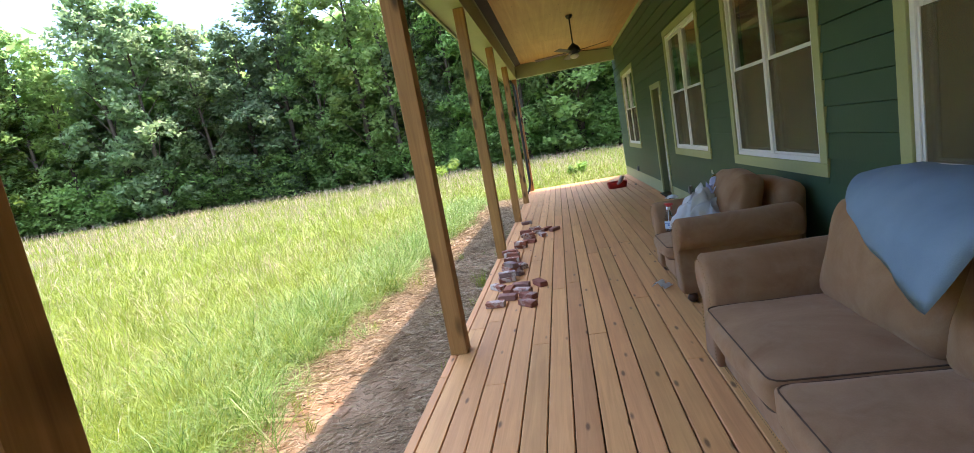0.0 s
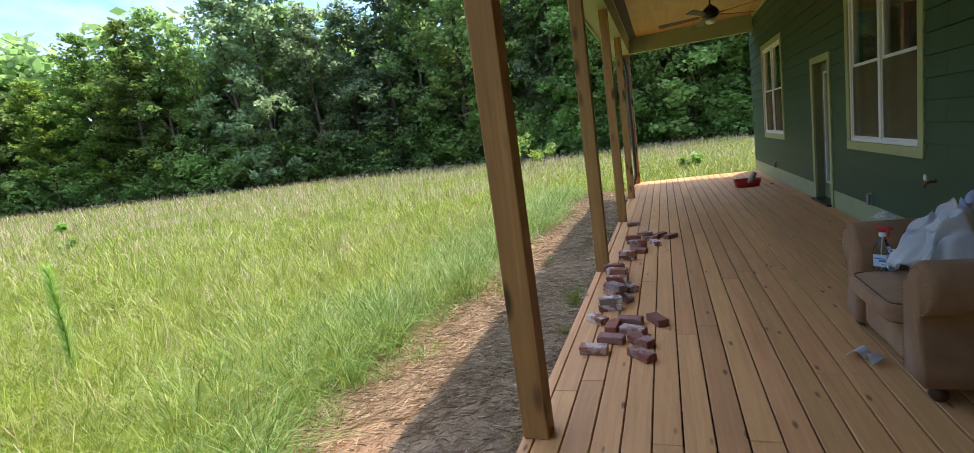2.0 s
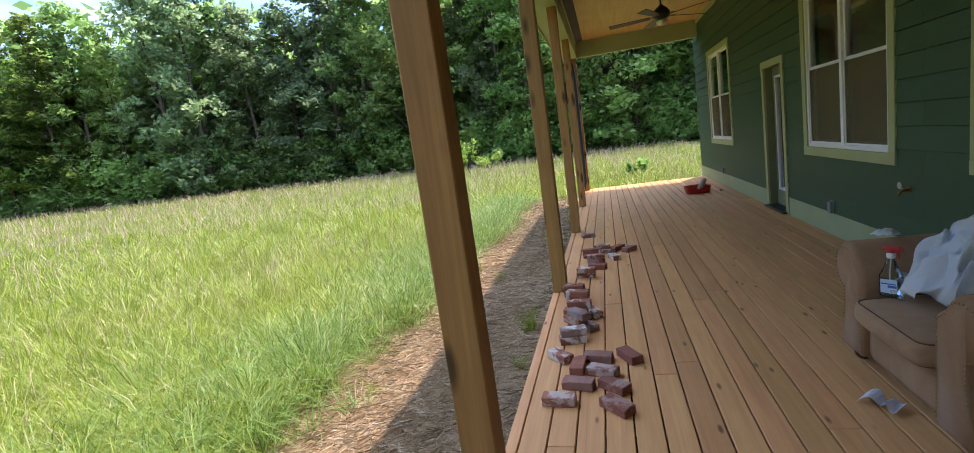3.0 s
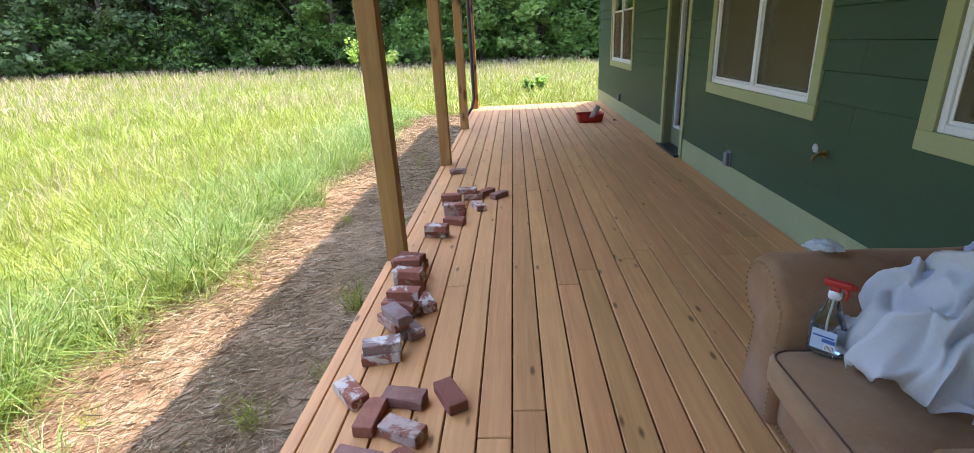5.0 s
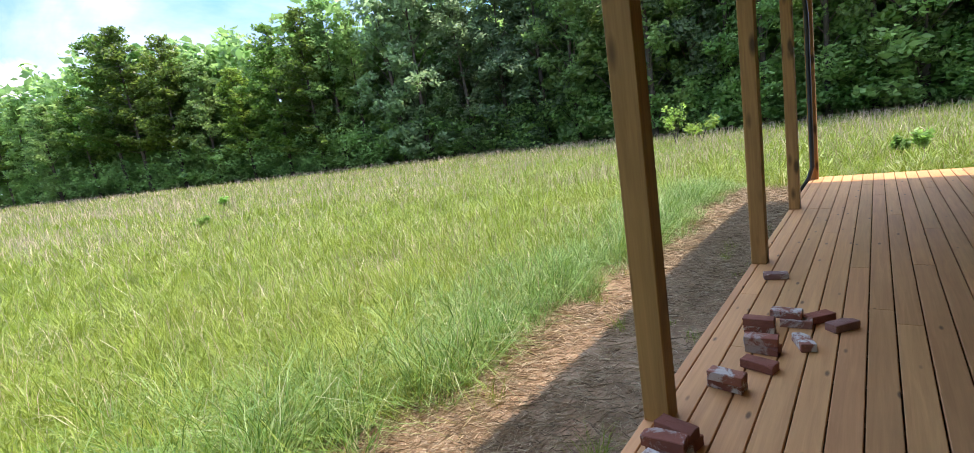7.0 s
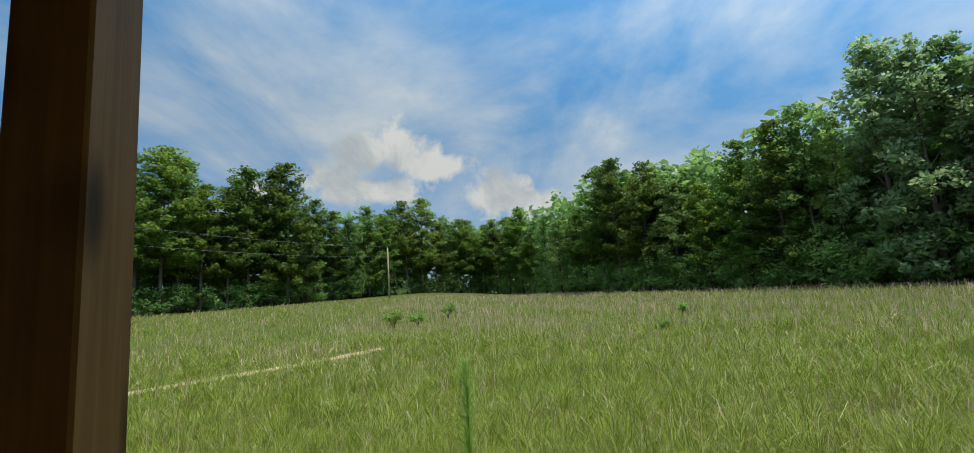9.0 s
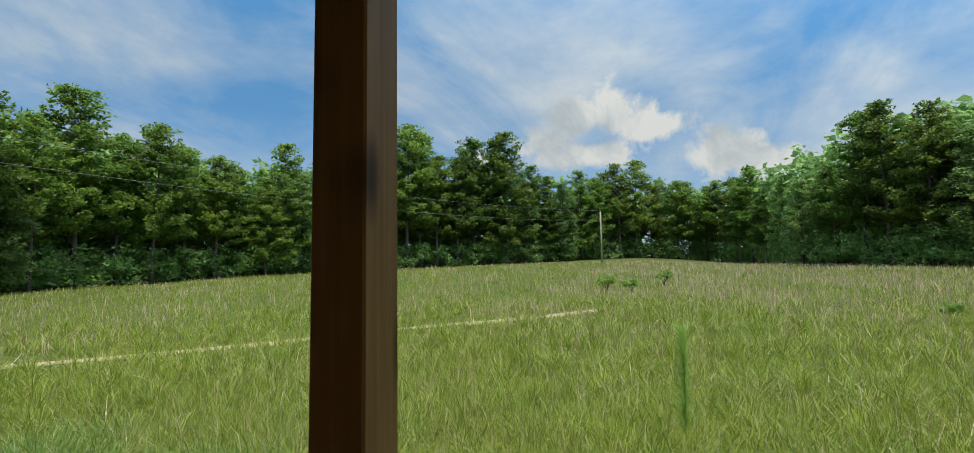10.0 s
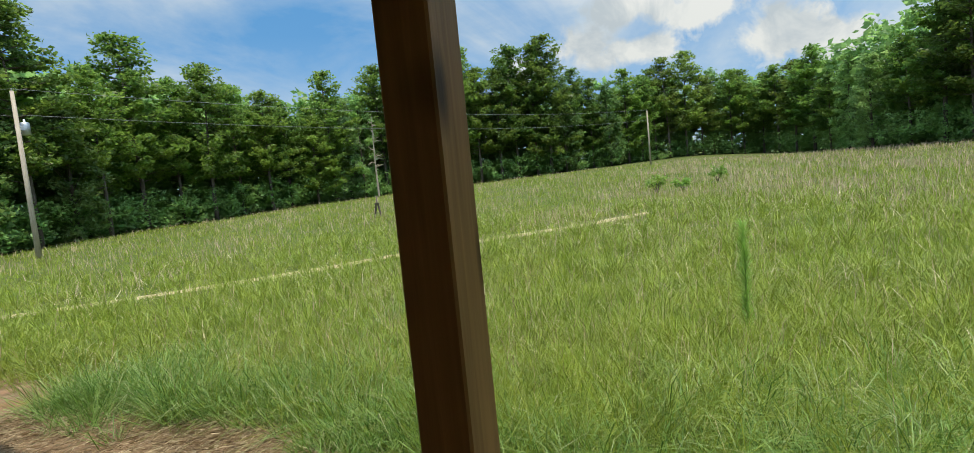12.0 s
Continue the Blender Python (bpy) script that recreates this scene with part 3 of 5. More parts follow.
def make_siding(parent):
    """Lap boards, each tilted so that its foot stands proud of the one below."""
    z, rows = 0.26, []
    while z < CEIL - 0.01:
        rows.append((z, min(z + 0.195, CEIL)))
        z += 0.195
    shared = {}
    rng = random.Random(5)
    def plank(y0, y1, z0, z1, base):
        size = (round(y1 - y0, 3), round(z1 - z0, 3), round(z0 - base, 3))
        if size not in shared:
            l, h, low = size
            out = lambda q: -0.022 + 0.017 * (low + q) / 0.195
            bm = bmesh.new()
            pts = [(out(0), 0), (out(h - 0.005), h - 0.005), (0.02, h - 0.005), (0.02, 0)]
            a = [bm.verts.new((x, 0, zz)) for x, zz in pts]
            b = [bm.verts.new((x, l, zz)) for x, zz in pts]
            for i in range(4):
                bm.faces.new((a[i], b[i], b[(i + 1) % 4], a[(i + 1) % 4]))
            bm.faces.new(a)
            bm.faces.new(b[::-1])
            bmesh.ops.recalc_face_normals(bm, faces=bm.faces)
            me = bpy.data.meshes.new("plank")
            bm.to_mesh(me)
            bm.free()
            me.materials.append(SIDING)
            shared[size] = me
        ob = new("plank", shared[size])
        ob.location = (WALL + 0.002, y0, z0)
        ob.parent = parent
    for i, (z0, z1) in enumerate(rows):
        joints = [HOUSE_A + 1.8 * (i % 2) + 3.66 * k for k in range(8)]
        y = HOUSE_A
        spans = []
        for a, b, w0, w1 in openings():
            if w0 < z1 and w1 > z0:
                spans.append((y, a + 0.01, z0, z1))
                if z0 < w0:
                    spans.append((a + 0.01, b - 0.01, z0, w0 + 0.01))
                if z1 > w1:
                    spans.append((a + 0.01, b - 0.01, w1 - 0.01, z1))
                y = b - 0.01
        spans.append((y, HOUSE_B - 0.101, z0, z1))
        for y0, y1, a0, a1 in spans:
            cuts = [y0] + [j for j in joints if y0 + 0.3 < j < y1 - 0.3] + [y1]
            for c0, c1 in zip(cuts, cuts[1:]):
                plank(c0, c1 - 0.002, a0, a1, z0)


def make_window(n, y0, y1):
    z0, z1 = WIN_Z
    t = thing("window_%d" % n, pose(WALL, y0, z0), "white double-hung twin window in a sage wooden surround", "window", "porch windows", "structure")
    w, h, e = y1 - y0, z1 - z0, TRIM_W
    for a in ((-0.028, 0.0, 0, e, e, h - e), (-0.028, 0.0, w - e, w, e, h - e), (-0.03, 0.0, 0, w, 0, e), (-0.03, 0.0, 0, w, h - e, h)):
        part("trim_board", boxed(*a, bevel=0.003), TRIM, t, "sage painted surround board")
    bm = bmesh.new()
    f = 0.045
    mid = w / 2
    for a in ((-0.012, 0.09, e, e + f, e, h - e), (-0.012, 0.09, w - e - f, w - e, e, h - e), (-0.013, 0.09, e + f, w - e - f, e, e + f), (-0.013, 0.09, e + f, w - e - f, h - e - f, h - e), (-0.014, 0.09, mid - 0.032, mid + 0.032, e + f, h - e - f)):
        box(bm, *a, bevel=0.004)
    part("window_frame", bm, VINYL, t, "white vinyl frame with a centre mullion")
    for a, b in ((e + f, mid - 0.032), (mid + 0.032, w - e - f)):
        half = h / 2
        for low, (c, d), x in ((True, (e + f, half + 0.02), 0.045), (False, (half - 0.02, h - e - f), 0.012)):
            s = 0.035
            bm = bmesh.new()
            for q in ((x, x + 0.03, a, a + s, c, d), (x, x + 0.03, b - s, b, c, d), (x + 0.001, x + 0.029, a + s, b - s, c, c + s), (x + 0.001, x + 0.029, a + s, b - s, d - s, d)):
                box(bm, *q, bevel=0.003)
            sash = part("lower_sash" if low else "upper_sash", bm, VINYL, t, "white vinyl sash")
            pane = part("pane", boxed(x + 0.012, x + 0.018, a + s, b - s, c + s, d - s), GLASS, sash, "clear glass pane reflecting trees")
            pane.visible_shadow = False
            if low:
                part("insect_screen", boxed(0.006, 0.008, a + 0.004, b - 0.004, c, half - 0.02), SCREEN, t, "dark insect mesh over the lower sash")
                bm = bmesh.new()
                for q in ((0.0, 0.014, a, a + 0.02, c, half - 0.02), (0.0, 0.014, b - 0.02, b, c, half - 0.02), (0.0, 0.0135, a + 0.02, b - 0.02, c, c + 0.02)):
                    box(bm, *q)
                part("screen_frame", bm, VINYL, t)


for i, (a, b) in enumerate(WINDOWS):
    make_window(i + 1, a, b)


def make_door():
    a, b, top = DOOR
    t = thing("door_1", pose(WALL, a, 0), "closed olive house door with a full glass pane, set deep in a sage surround", "door", kind="structure")
    w = b - a
    for q in ((-0.03, 0.0, 0.0, 0.10, 0.0, top - 0.1), (-0.03, 0.0, w - 0.10, w, 0.0, top - 0.1), (-0.032, 0.0, 0, w, top - 0.1, top)):
        part("trim_board", boxed(*q, bevel=0.003), TRIM, t)
    bm = bmesh.new()
    for q in ((0.0, 0.17, 0.06, 0.10, 0.03, top - 0.1), (0.0, 0.17, w - 0.10, w - 0.06, 0.03, top - 0.1), (0.0, 0.17, 0.06, w - 0.06, top - 0.1, top - 0.06)):
        box(bm, *q)
    part("jamb", bm, DOORPAINT, t, "olive painted jamb")
    part("sill", boxed(-0.09, 0.16, 0.06, w - 0.06, 0.003, 0.032, bevel=0.006), BLACK, t, "dark grey metal threshold")
    bm = bmesh.new()
    s0, s1, g = 0.103, w - 0.103, 0.13
    for q in ((0.10, 0.145, s0, s0 + g, 0.034, top - 0.103), (0.10, 0.145, s1 - g, s1, 0.034, top - 0.103), (0.10, 0.145, s0 + g, s1 - g, 0.034, 0.28), (0.10, 0.145, s0 + g, s1 - g, top - 0.24, top - 0.103)):
        box(bm, *q, bevel=0.002)
    leaf = part("door_leaf", bm, DOORPAINT, t)
    bm = bmesh.new()
    for q in ((0.088, 0.15, s0 + g - 0.01, s0 + g + 0.025, 0.27, top - 0.23), (0.088, 0.15, s1 - g - 0.025, s1 - g + 0.01, 0.27, top - 0.23), (0.088, 0.149, s0 + g + 0.025, s1 - g - 0.025, 0.27, 0.305), (0.088, 0.149, s0 + g + 0.025, s1 - g - 0.025, top - 0.265, top - 0.23)):
        box(bm, *q, bevel=0.004)
    part("glazing_frame", bm, VINYL, leaf, "white frame round the glass")
    p = part("pane", boxed(0.118, 0.124, s0 + g + 0.02, s1 - g - 0.02, 0.3, top - 0.26), GLASS, leaf)
    p.visible_shadow = False
    bm = lathe(bmesh.new(), [(0.03, 0.0), (0.03, 0.008), (0.012, 0.012), (0.012, 0.04), (0.026, 0.05), (0.03, 0.065), (0.02, 0.078), (0.0, 0.08)], 14)
    bmesh.ops.transform(bm, matrix=pose(0.10, s0 + 0.07, 0.98, 0, -90, 0), verts=bm.verts)
    part("door_handle", bm, BRASS, leaf, "round metal door knob", smooth=True)


make_door()


# ---- woods round the meadow ----
def leaf_cards(rng, centres, per, spread, size, flat=0.6):
    """Small folded leaf sprays scattered round the given centres; returns verts and quads."""
    c = np.repeat(centres, per, 0)
    n = len(c)
    off = rng.normal(0, 1, (n, 3))
    off *= (rng.random((n, 1)) ** 0.4) / np.maximum(np.linalg.norm(off, axis=1, keepdims=True), 1e-6)
    s = np.repeat(spread, per)[:, None] if np.ndim(spread) else spread
    p = c + off * s * np.array([1, 1, flat])
    u = rng.normal(0, 1, (n, 3))
    u[:, 2] *= 0.5
    u /= np.linalg.norm(u, axis=1, keepdims=True)
    v = np.cross(u, rng.normal(0, 1, (n, 3)) + np.array([0, 0, 1.2]))
    v /= np.maximum(np.linalg.norm(v, axis=1, keepdims=True), 1e-6)
    k = size * rng.uniform(0.6, 1.4, (n, 1))
    nrm = np.cross(u, v)
    verts = np.stack([p - u * k, p + v * k * 0.55 + nrm * k * 0.25, p + u * k, p - v * k * 0.55 + nrm * k * 0.2], 1).reshape(-1, 3)
    return verts, np.arange(n * 4).reshape(-1, 4)


def tree_mesh(kind, seed):
    """Trunk and crown meshes of one tree, about 22 m tall."""
    rng = np.random.default_rng(seed)
    tall = {"oak": 21.0, "poplar": 23.0, "pine": 22.0}[kind] * rng.uniform(0.95, 1.05)
    bm = bmesh.new()
    lean = rng.normal(0, 0.4, 2)
    spine = [(lean[0] * (q ** 2), lean[1] * (q ** 2), tall * q * 0.93) for q in np.linspace(0, 1, 8)]
    tube(bm, spine, [0.30 * (1 - 0.88 * q) for q in np.linspace(0, 1, 8)], 8)
    centres, spread = [], []
    if kind == "pine":
        low = tall * rng.uniform(0.10, 0.30)
        for z in np.arange(low, tall, 0.75):
            q = (z - low) / (tall - low)
            reach = (4.4 * (1 - q ** 2.6) ** 0.75 + 0.7) * rng.uniform(0.7, 1.15)
            for a in rng.uniform(0, 2 * np.pi, rng.integers(3, 6)):
                r = reach * rng.uniform(0.7, 1.1)
                tip = (lean[0] * q + r * np.cos(a), lean[1] * q + r * np.sin(a), z + 0.25 * r)
                tube(bm, [(lean[0] * q, lean[1] * q, z), tip], [0.06, 0.015], 4, False)
                for f in np.linspace(0.35, 1.0, max(2, int(r / 0.8))):
                    centres.append((lean[0] * q + r * f * np.cos(a), lean[1] * q + r * f * np.sin(a), z + 0.25 * r * f + 0.1))
                    spread.append(rng.uniform(0.6, 1.0))
        verts, quads = leaf_cards(rng, np.array(centres), 24, np.array(spread) * 1.05, 0.25, 0.6)
    else:
        wide = 4.4 if kind == "oak" else 3.2
        low = tall * 0.05
        lobes = 34 if kind == "oak" else 28
        for j in range(lobes):
            q = (j + rng.random()) / lobes
            z = low + (tall - low) * q
            r = wide * (np.sin(np.pi * min(1, q * 0.80 + 0.22)) ** 0.7) * rng.uniform(0.55, 1.05)
            a = j * 2.4 + rng.normal(0, 0.4)
            tip = np.array([r * 0.8 * np.cos(a), r * 0.8 * np.sin(a), z])
            root = np.array([lean[0] * q * q, lean[1] * q * q, max(low * 0.8, z - r * 0.9)])
            tube(bm, [tuple(root), tuple((root + tip) / 2 + np.array([0, 0, 0.25])), tuple(tip)], [0.10 * (1.1 - q), 0.05, 0.02], 5, False)
            for _ in range(9):
                d = rng.normal(0, 1, 3)
                d /= np.linalg.norm(d)
                centres.append(tip + d * np.array([1.5, 1.5, 1.15]) * rng.uniform(0.5, 1.05))
                spread.append(rng.uniform(0.55, 0.95))
        verts, quads = leaf_cards(rng, np.array(centres), 25, np.array(spread) * 1.12, 0.255, 0.65)
    trunk = bpy.data.meshes.new("trunk")
    bm.to_mesh(trunk)
    bm.free()
    trunk.materials.append(BARK)
    trunk.shade_smooth()
    mat = NEEDLE if kind == "pine" else (LEAF_PALE if seed in (2, 3, 6) else LEAF)
    return trunk, mesh_from("crown", verts, [quads], [mat]), tall


# treeline: heading in degrees to the west of the porch's line, distance from the porch
TREELINE = ((-60, 40), (-30, 42), (-8, 44), (10, 46), (25, 51), (40, 57), (52, 59), (62, 70), (70, 78), (77, 92), (82, 118), (86, 136), (92, 130), (100, 112), (109, 100), (125, 92), (140, 80), (150, 70), (158, 60), (166, 52), (180, 48), (200, 48))
HUB = (1.0, -3.0)


def edge_at(yaw):
    ys, ds = zip(*TREELINE)
    d = float(np.interp(yaw, ys, ds))
    a = radians(yaw)
    return HUB[0] - d * math.sin(a), HUB[1] + d * math.cos(a), d


def make_woods():
    rng = np.random.default_rng(11)
    protos = {k: [tree_mesh(k, s) for s in seeds] for k, seeds in (("oak", (1, 2, 3, 4)), ("poplar", (5, 6, 7)), ("pine", (8, 9, 10, 14)))}
    labels = {"oak": "broad leafy green tree at the edge of the woods", "poplar": "slender leafy tree at the edge of the woods", "pine": "tall dark green pine at the edge of the woods"}
    def plant(kind, x, y, scale):
        trunk, crown, tall = protos[kind][rng.integers(len(protos[kind]))]
        t = thing("pine_tree" if kind == "pine" else "tree", Matrix.LocRotScale((x, y, float(rise(x, y)) - 0.1), Euler((0, 0, rng.uniform(0, 6.28))), Vector((rng.uniform(0.9, 1.12), rng.uniform(0.9, 1.12), 1)) * scale), labels[kind], "tree", "trees round the meadow")
        for me in (trunk, crown):
            ob = new(me.name, me)
            ob.parent = t
    yaw = -14.0
    while yaw < 176:
        x, y, d = edge_at(yaw)
        piney = 84 < yaw < 158 or (52 < yaw <= 84 and rng.random() < 0.75)
        kind = "pine" if piney and rng.random() < 0.85 else ("oak" if rng.random() < 0.6 else "poplar")
        push = rng.uniform(0, 3.5)
        short = 0.78 if 66 < yaw < 86 else (0.84 if 133 < yaw < 158 else (0.9 if 50 < yaw <= 66 else 1.0))
        a = radians(yaw)
        plant(kind, x - push * math.sin(a), y + push * math.cos(a), rng.uniform(0.8, 1.22) * short * (0.84 if yaw < 66 else 1.0) if kind == "pine" else rng.uniform(0.86, 1.16) * (1.0 if yaw < 47 else 0.84) * short)
        yaw += math.degrees(rng.uniform(2.3, 4.1) / d)
    # the trees behind the edge and the undergrowth, too many to count
    centres, spread, low_c, low_s = [], [], [], []
    for yaw in np.arange(-20, 182, 0.16):
        for back in (7.0, 13.0):
            if rng.random() < 0.42:
                continue
            x, y, d = edge_at(yaw + rng.normal(0, 0.3))
            a = radians(yaw)
            top = 20.5 * rng.uniform(0.6, 1.0)
            q = back + rng.uniform(-2, 4)
            for z in rng.uniform(0.5, top, 8):
                centres.append((x - q * math.sin(a), y + q * math.cos(a), z + float(rise(x, y))))
                spread.append(1.9)
    verts, quads = leaf_cards(rng, np.array(centres), 14, np.array(spread), 0.72, 0.8)
    tagged(new("far_woods", mesh_from("far_woods", verts, [quads], [LEAF])), "dense green woods behind the meadow's edge", "woods", kind="stuff")
    for yaw in np.arange(-20, 182, 0.22):
        x, y, d = edge_at(yaw)
        a = radians(yaw)
        for _ in range(3):
            q = rng.uniform(-1.2, 4.0)
            z = rng.uniform(0.2, 1.0) ** 1.3 * 4.5
            low_c.append((x - q * math.sin(a), y + q * math.cos(a), z + float(rise(x, y))))
            low_s.append(rng.uniform(0.6, 1.1))
    verts, quads = leaf_cards(rng, np.array(low_c), 34, np.array(low_s) * 1.2, 0.20, 0.7)
    tagged(new("undergrowth", mesh_from("undergrowth", verts, [quads], [LEAF])), "leafy green undergrowth along the foot of the woods", "undergrowth", kind="stuff")


make_woods()


# ---- meadow grass ----
def blades(rng, x, y, z, height, width, bend):
    """Bent tapering blades: five points each."""
    n = len(x)
    a = rng.uniform(0, 2 * np.pi, n)
    d = np.stack([np.cos(a), np.sin(a), np.zeros(n)], 1)
    b = rng.uniform(0, 2 * np.pi, n)
    s = np.stack([np.cos(b), np.sin(b), np.zeros(n)], 1) * (width / 2)[:, None]
    base = np.stack([x, y, z], 1)
    up = np.array([0, 0, 1.0])
    mid = base + up * (height * (0.62 - 0.08 * np.minimum(bend, 3.0)))[:, None] + d * (height * bend * 0.42)[:, None]
    tip = base + up * (height * (1 - 0.42 * np.minimum(bend, 2.0)))[:, None] + d * (height * bend)[:, None]
    v = np.stack([base - s, base + s, mid + s * 0.75, mid - s * 0.75, tip], 1).reshape(-1, 3)
    i = np.arange(n)[:, None] * 5
    return v, i + np.array([[0, 1, 2, 3]]), i + np.array([[3, 2, 4]])


def lumps(x, y, scale, seed):
    """Cheap smooth noise for tufts, from 0 to 1."""
    q = np.zeros_like(x)
    rng = np.random.default_rng(seed)
    for _ in range(6):
        a = rng.uniform(0, 6.28)
        k = scale * rng.uniform(0.6, 1.9)
        q += np.sin(k * (x * np.cos(a) + y * np.sin(a)) + rng.uniform(0, 6.28))
    return np.clip(0.5 + q / 5.0, 0, 1)


def meadow_points(rng, n, r0, r1, power):
    r = r0 * (r1 / r0) ** (rng.random(n) ** power)
    a = np.radians(rng.uniform(-14, 186, n))
    x, y = 0.0 - r * np.sin(a), -3.0 + r * np.cos(a)
    ys, ds = zip(*TREELINE)
    yaw = np.degrees(np.arctan2(-(x - HUB[0]), y - HUB[1]))
    yaw = np.where(yaw < -90, yaw + 360, yaw)
    inside = np.hypot(x - HUB[0], y - HUB[1]) < np.interp(yaw, ys, ds) + 1.0
    rim = -2.2 + 0.16 * np.sin(1.3 * y + 0.6) + 0.1 * np.sin(3.1 * y) + rng.normal(0, 0.16, n)
    clear = (x < rim) | (y > 10.6 + 0.5 * np.sin(2.2 * x)) 
    ok = inside & clear & (x < 6)
    return x[ok], y[ok], r[ok]


def near_track(x, y):
    """How far a point lies from the worn track."""
    px = np.array([-2.0, -4.2, -6.1, -8.8, -10.6, -13.7, -15.3, -17.1, -20.2])
    py = np.array([-22.0, -20.0, -18.1, -15.3, -13.45, -10.7, -8.9, -7.1, -5.2])
    best = np.full(x.shape, 99.0)
    for ax, ay, bx, by in zip(px, py, px[1:], py[1:]):
        q = np.clip(((x - ax) * (bx - ax) + (y - ay) * (by - ay)) / ((bx - ax) ** 2 + (by - ay) ** 2), 0, 1)
        best = np.minimum(best, np.hypot(x - ax - q * (bx - ax), y - ay - q * (by - ay)))
    return best


def make_grass():
    rng = np.random.default_rng(21)
    # tufts: blades that spring from one root and arch outwards
    x, y, r = meadow_points(rng, 27000, 1.9, 95.0, 0.9)
    k = near_track(x, y) > 0.62 * (0.25 + 0.75 * lumps(x, y, 0.55, 31))
    x, y, r = x[k], y[k], r[k]
    size = 0.40 + 0.45 * lumps(x, y, 0.9, 4) + 0.45 * lumps(x, y, 3.1, 6) + rng.normal(0, 0.14, len(x))
    size = np.where(r < 7, size * 1.05, size)
    per = 13
    x, y, r, size = (np.repeat(q, per) for q in (x, y, r, size))
    spread = 0.05 + 0.012 * r
    x, y = x + rng.normal(0, 1, len(x)) * spread, y + rng.normal(0, 1, len(x)) * spread
    h = 0.42 * np.clip(size, 0.4, 1.6) * rng.uniform(0.55, 1.25, len(x))
    v, q, t = blades(rng, x, y, rise(x, y) - 0.02, h, 0.0030 + 0.00045 * r, rng.uniform(0.15, 1.3, len(x)) + (rng.random(len(x)) < 0.12) * rng.uniform(0.4, 1.2, len(x)))
    # long lush tufts spilling over the edge of the bare strip
    ty = rng.uniform(-9.5, 10.5, 900)
    tx = -2.1 + 0.16 * np.sin(1.3 * ty + 0.6) + 0.1 * np.sin(3.1 * ty) - rng.exponential(0.5, 900) + (rng.random(900) < 0.2) * rng.uniform(0.1, 0.55, 900)
    big = np.repeat(rng.uniform(0.45, 1.05, 900) ** 1.4, 40)
    tx, ty = np.repeat(tx, 40) + rng.normal(0, 0.06, 900 * 40), np.repeat(ty, 40) + rng.normal(0, 0.06, 900 * 40)
    ve, qe, te = blades(rng, tx, ty, rise(tx, ty) - 0.02, 0.72 * big * rng.uniform(0.6, 1.2, len(tx)), rng.uniform(0.005, 0.009, len(tx)), rng.uniform(0.3, 1.6, len(tx)))
    tagged(new("edge_grass", mesh_from("edge_grass", ve, [qe, te], [LUSH])), "long lush blue-green grass spilling over the bare strip", "grass", kind="stuff")
    # coarse arching clumps over the nearer field
    x, y, r = meadow_points(rng, 5200, 1.9, 24.0, 0.75)
    k = near_track(x, y) > 0.75
    x, y, r = x[k], y[k], r[k]
    per = 26
    x, y, r = (np.repeat(q, per) for q in (x, y, r))
    tall = np.repeat(rng.uniform(0.34, 0.74, len(x) // per), per)
    x, y = x + rng.normal(0, 0.055, len(x)), y + rng.normal(0, 0.055, len(x))
    vc, qc, tc = blades(rng, x, y, rise(x, y) - 0.02, tall * rng.uniform(0.5, 1.2, len(x)), 0.0045 + 0.0007 * r, rng.uniform(0.25, 1.7, len(x)))
    tagged(new("clump_grass", mesh_from("clump_grass", vc, [qc, tc], [CLUMP])), "coarse arching green grass clumps in the meadow", "grass", kind="stuff")
    x, y, r = meadow_points(rng, 9500, 1.9, 26.0, 0.8)
    k = rng.random(len(x)) < 0.12 + 0.88 * lumps(x, y, 1.1, 17) ** 2
    x, y, r = x[k], y[k], r[k]
    vd, qd, td = blades(rng, x, y, rise(x, y) + 0.05, rng.uniform(0.22, 0.6, len(x)), 0.0034 + 0.0006 * r, rng.uniform(0.5, 2.4, len(x)))
    vd[:, 2] = np.maximum(vd[:, 2], rise(vd[:, 0], vd[:, 1]) + 0.10)
    tagged(new("dead_stems", mesh_from("dead_stems", vd, [qd, td], [DRYSTEM])), "pale dead grass stems lying over the meadow", "grass", kind="stuff")
    # low fill between the tufts
    x, y, r = meadow_points(rng, 110000, 1.9, 95.0, 0.85)
    k = near_track(x, y) > 0.5 * (0.25 + 0.75 * lumps(x, y, 0.55, 31))
    x, y, r = x[k], y[k], r[k]
    v2, q2, t2 = blades(rng, x, y, rise(x, y) - 0.02, rng.uniform(0.12, 0.36, len(x)), 0.0036 + 0.0005 * r, rng.uniform(0.1, 1.0, len(x)))
    n = len(v)
    me = mesh_from("meadow_grass", np.concatenate([v, v2]), [np.concatenate([q, q2 + n]), np.concatenate([t, t2 + n])], [GRASS])
    tagged(new("meadow_grass", me), "tall lush green meadow grass with dry stems among it", "grass", kind="stuff")
    # thin seed stalks, thickest far out
    xa, ya, ra = meadow_points(rng, 14000, 3.0, 20.0, 0.6)
    xb, yb, rb = meadow_points(rng, 80000, 16.0, 95.0, 0.7)
    x, y, r = np.concatenate([xa, xb]), np.concatenate([ya, yb]), np.concatenate([ra, rb])
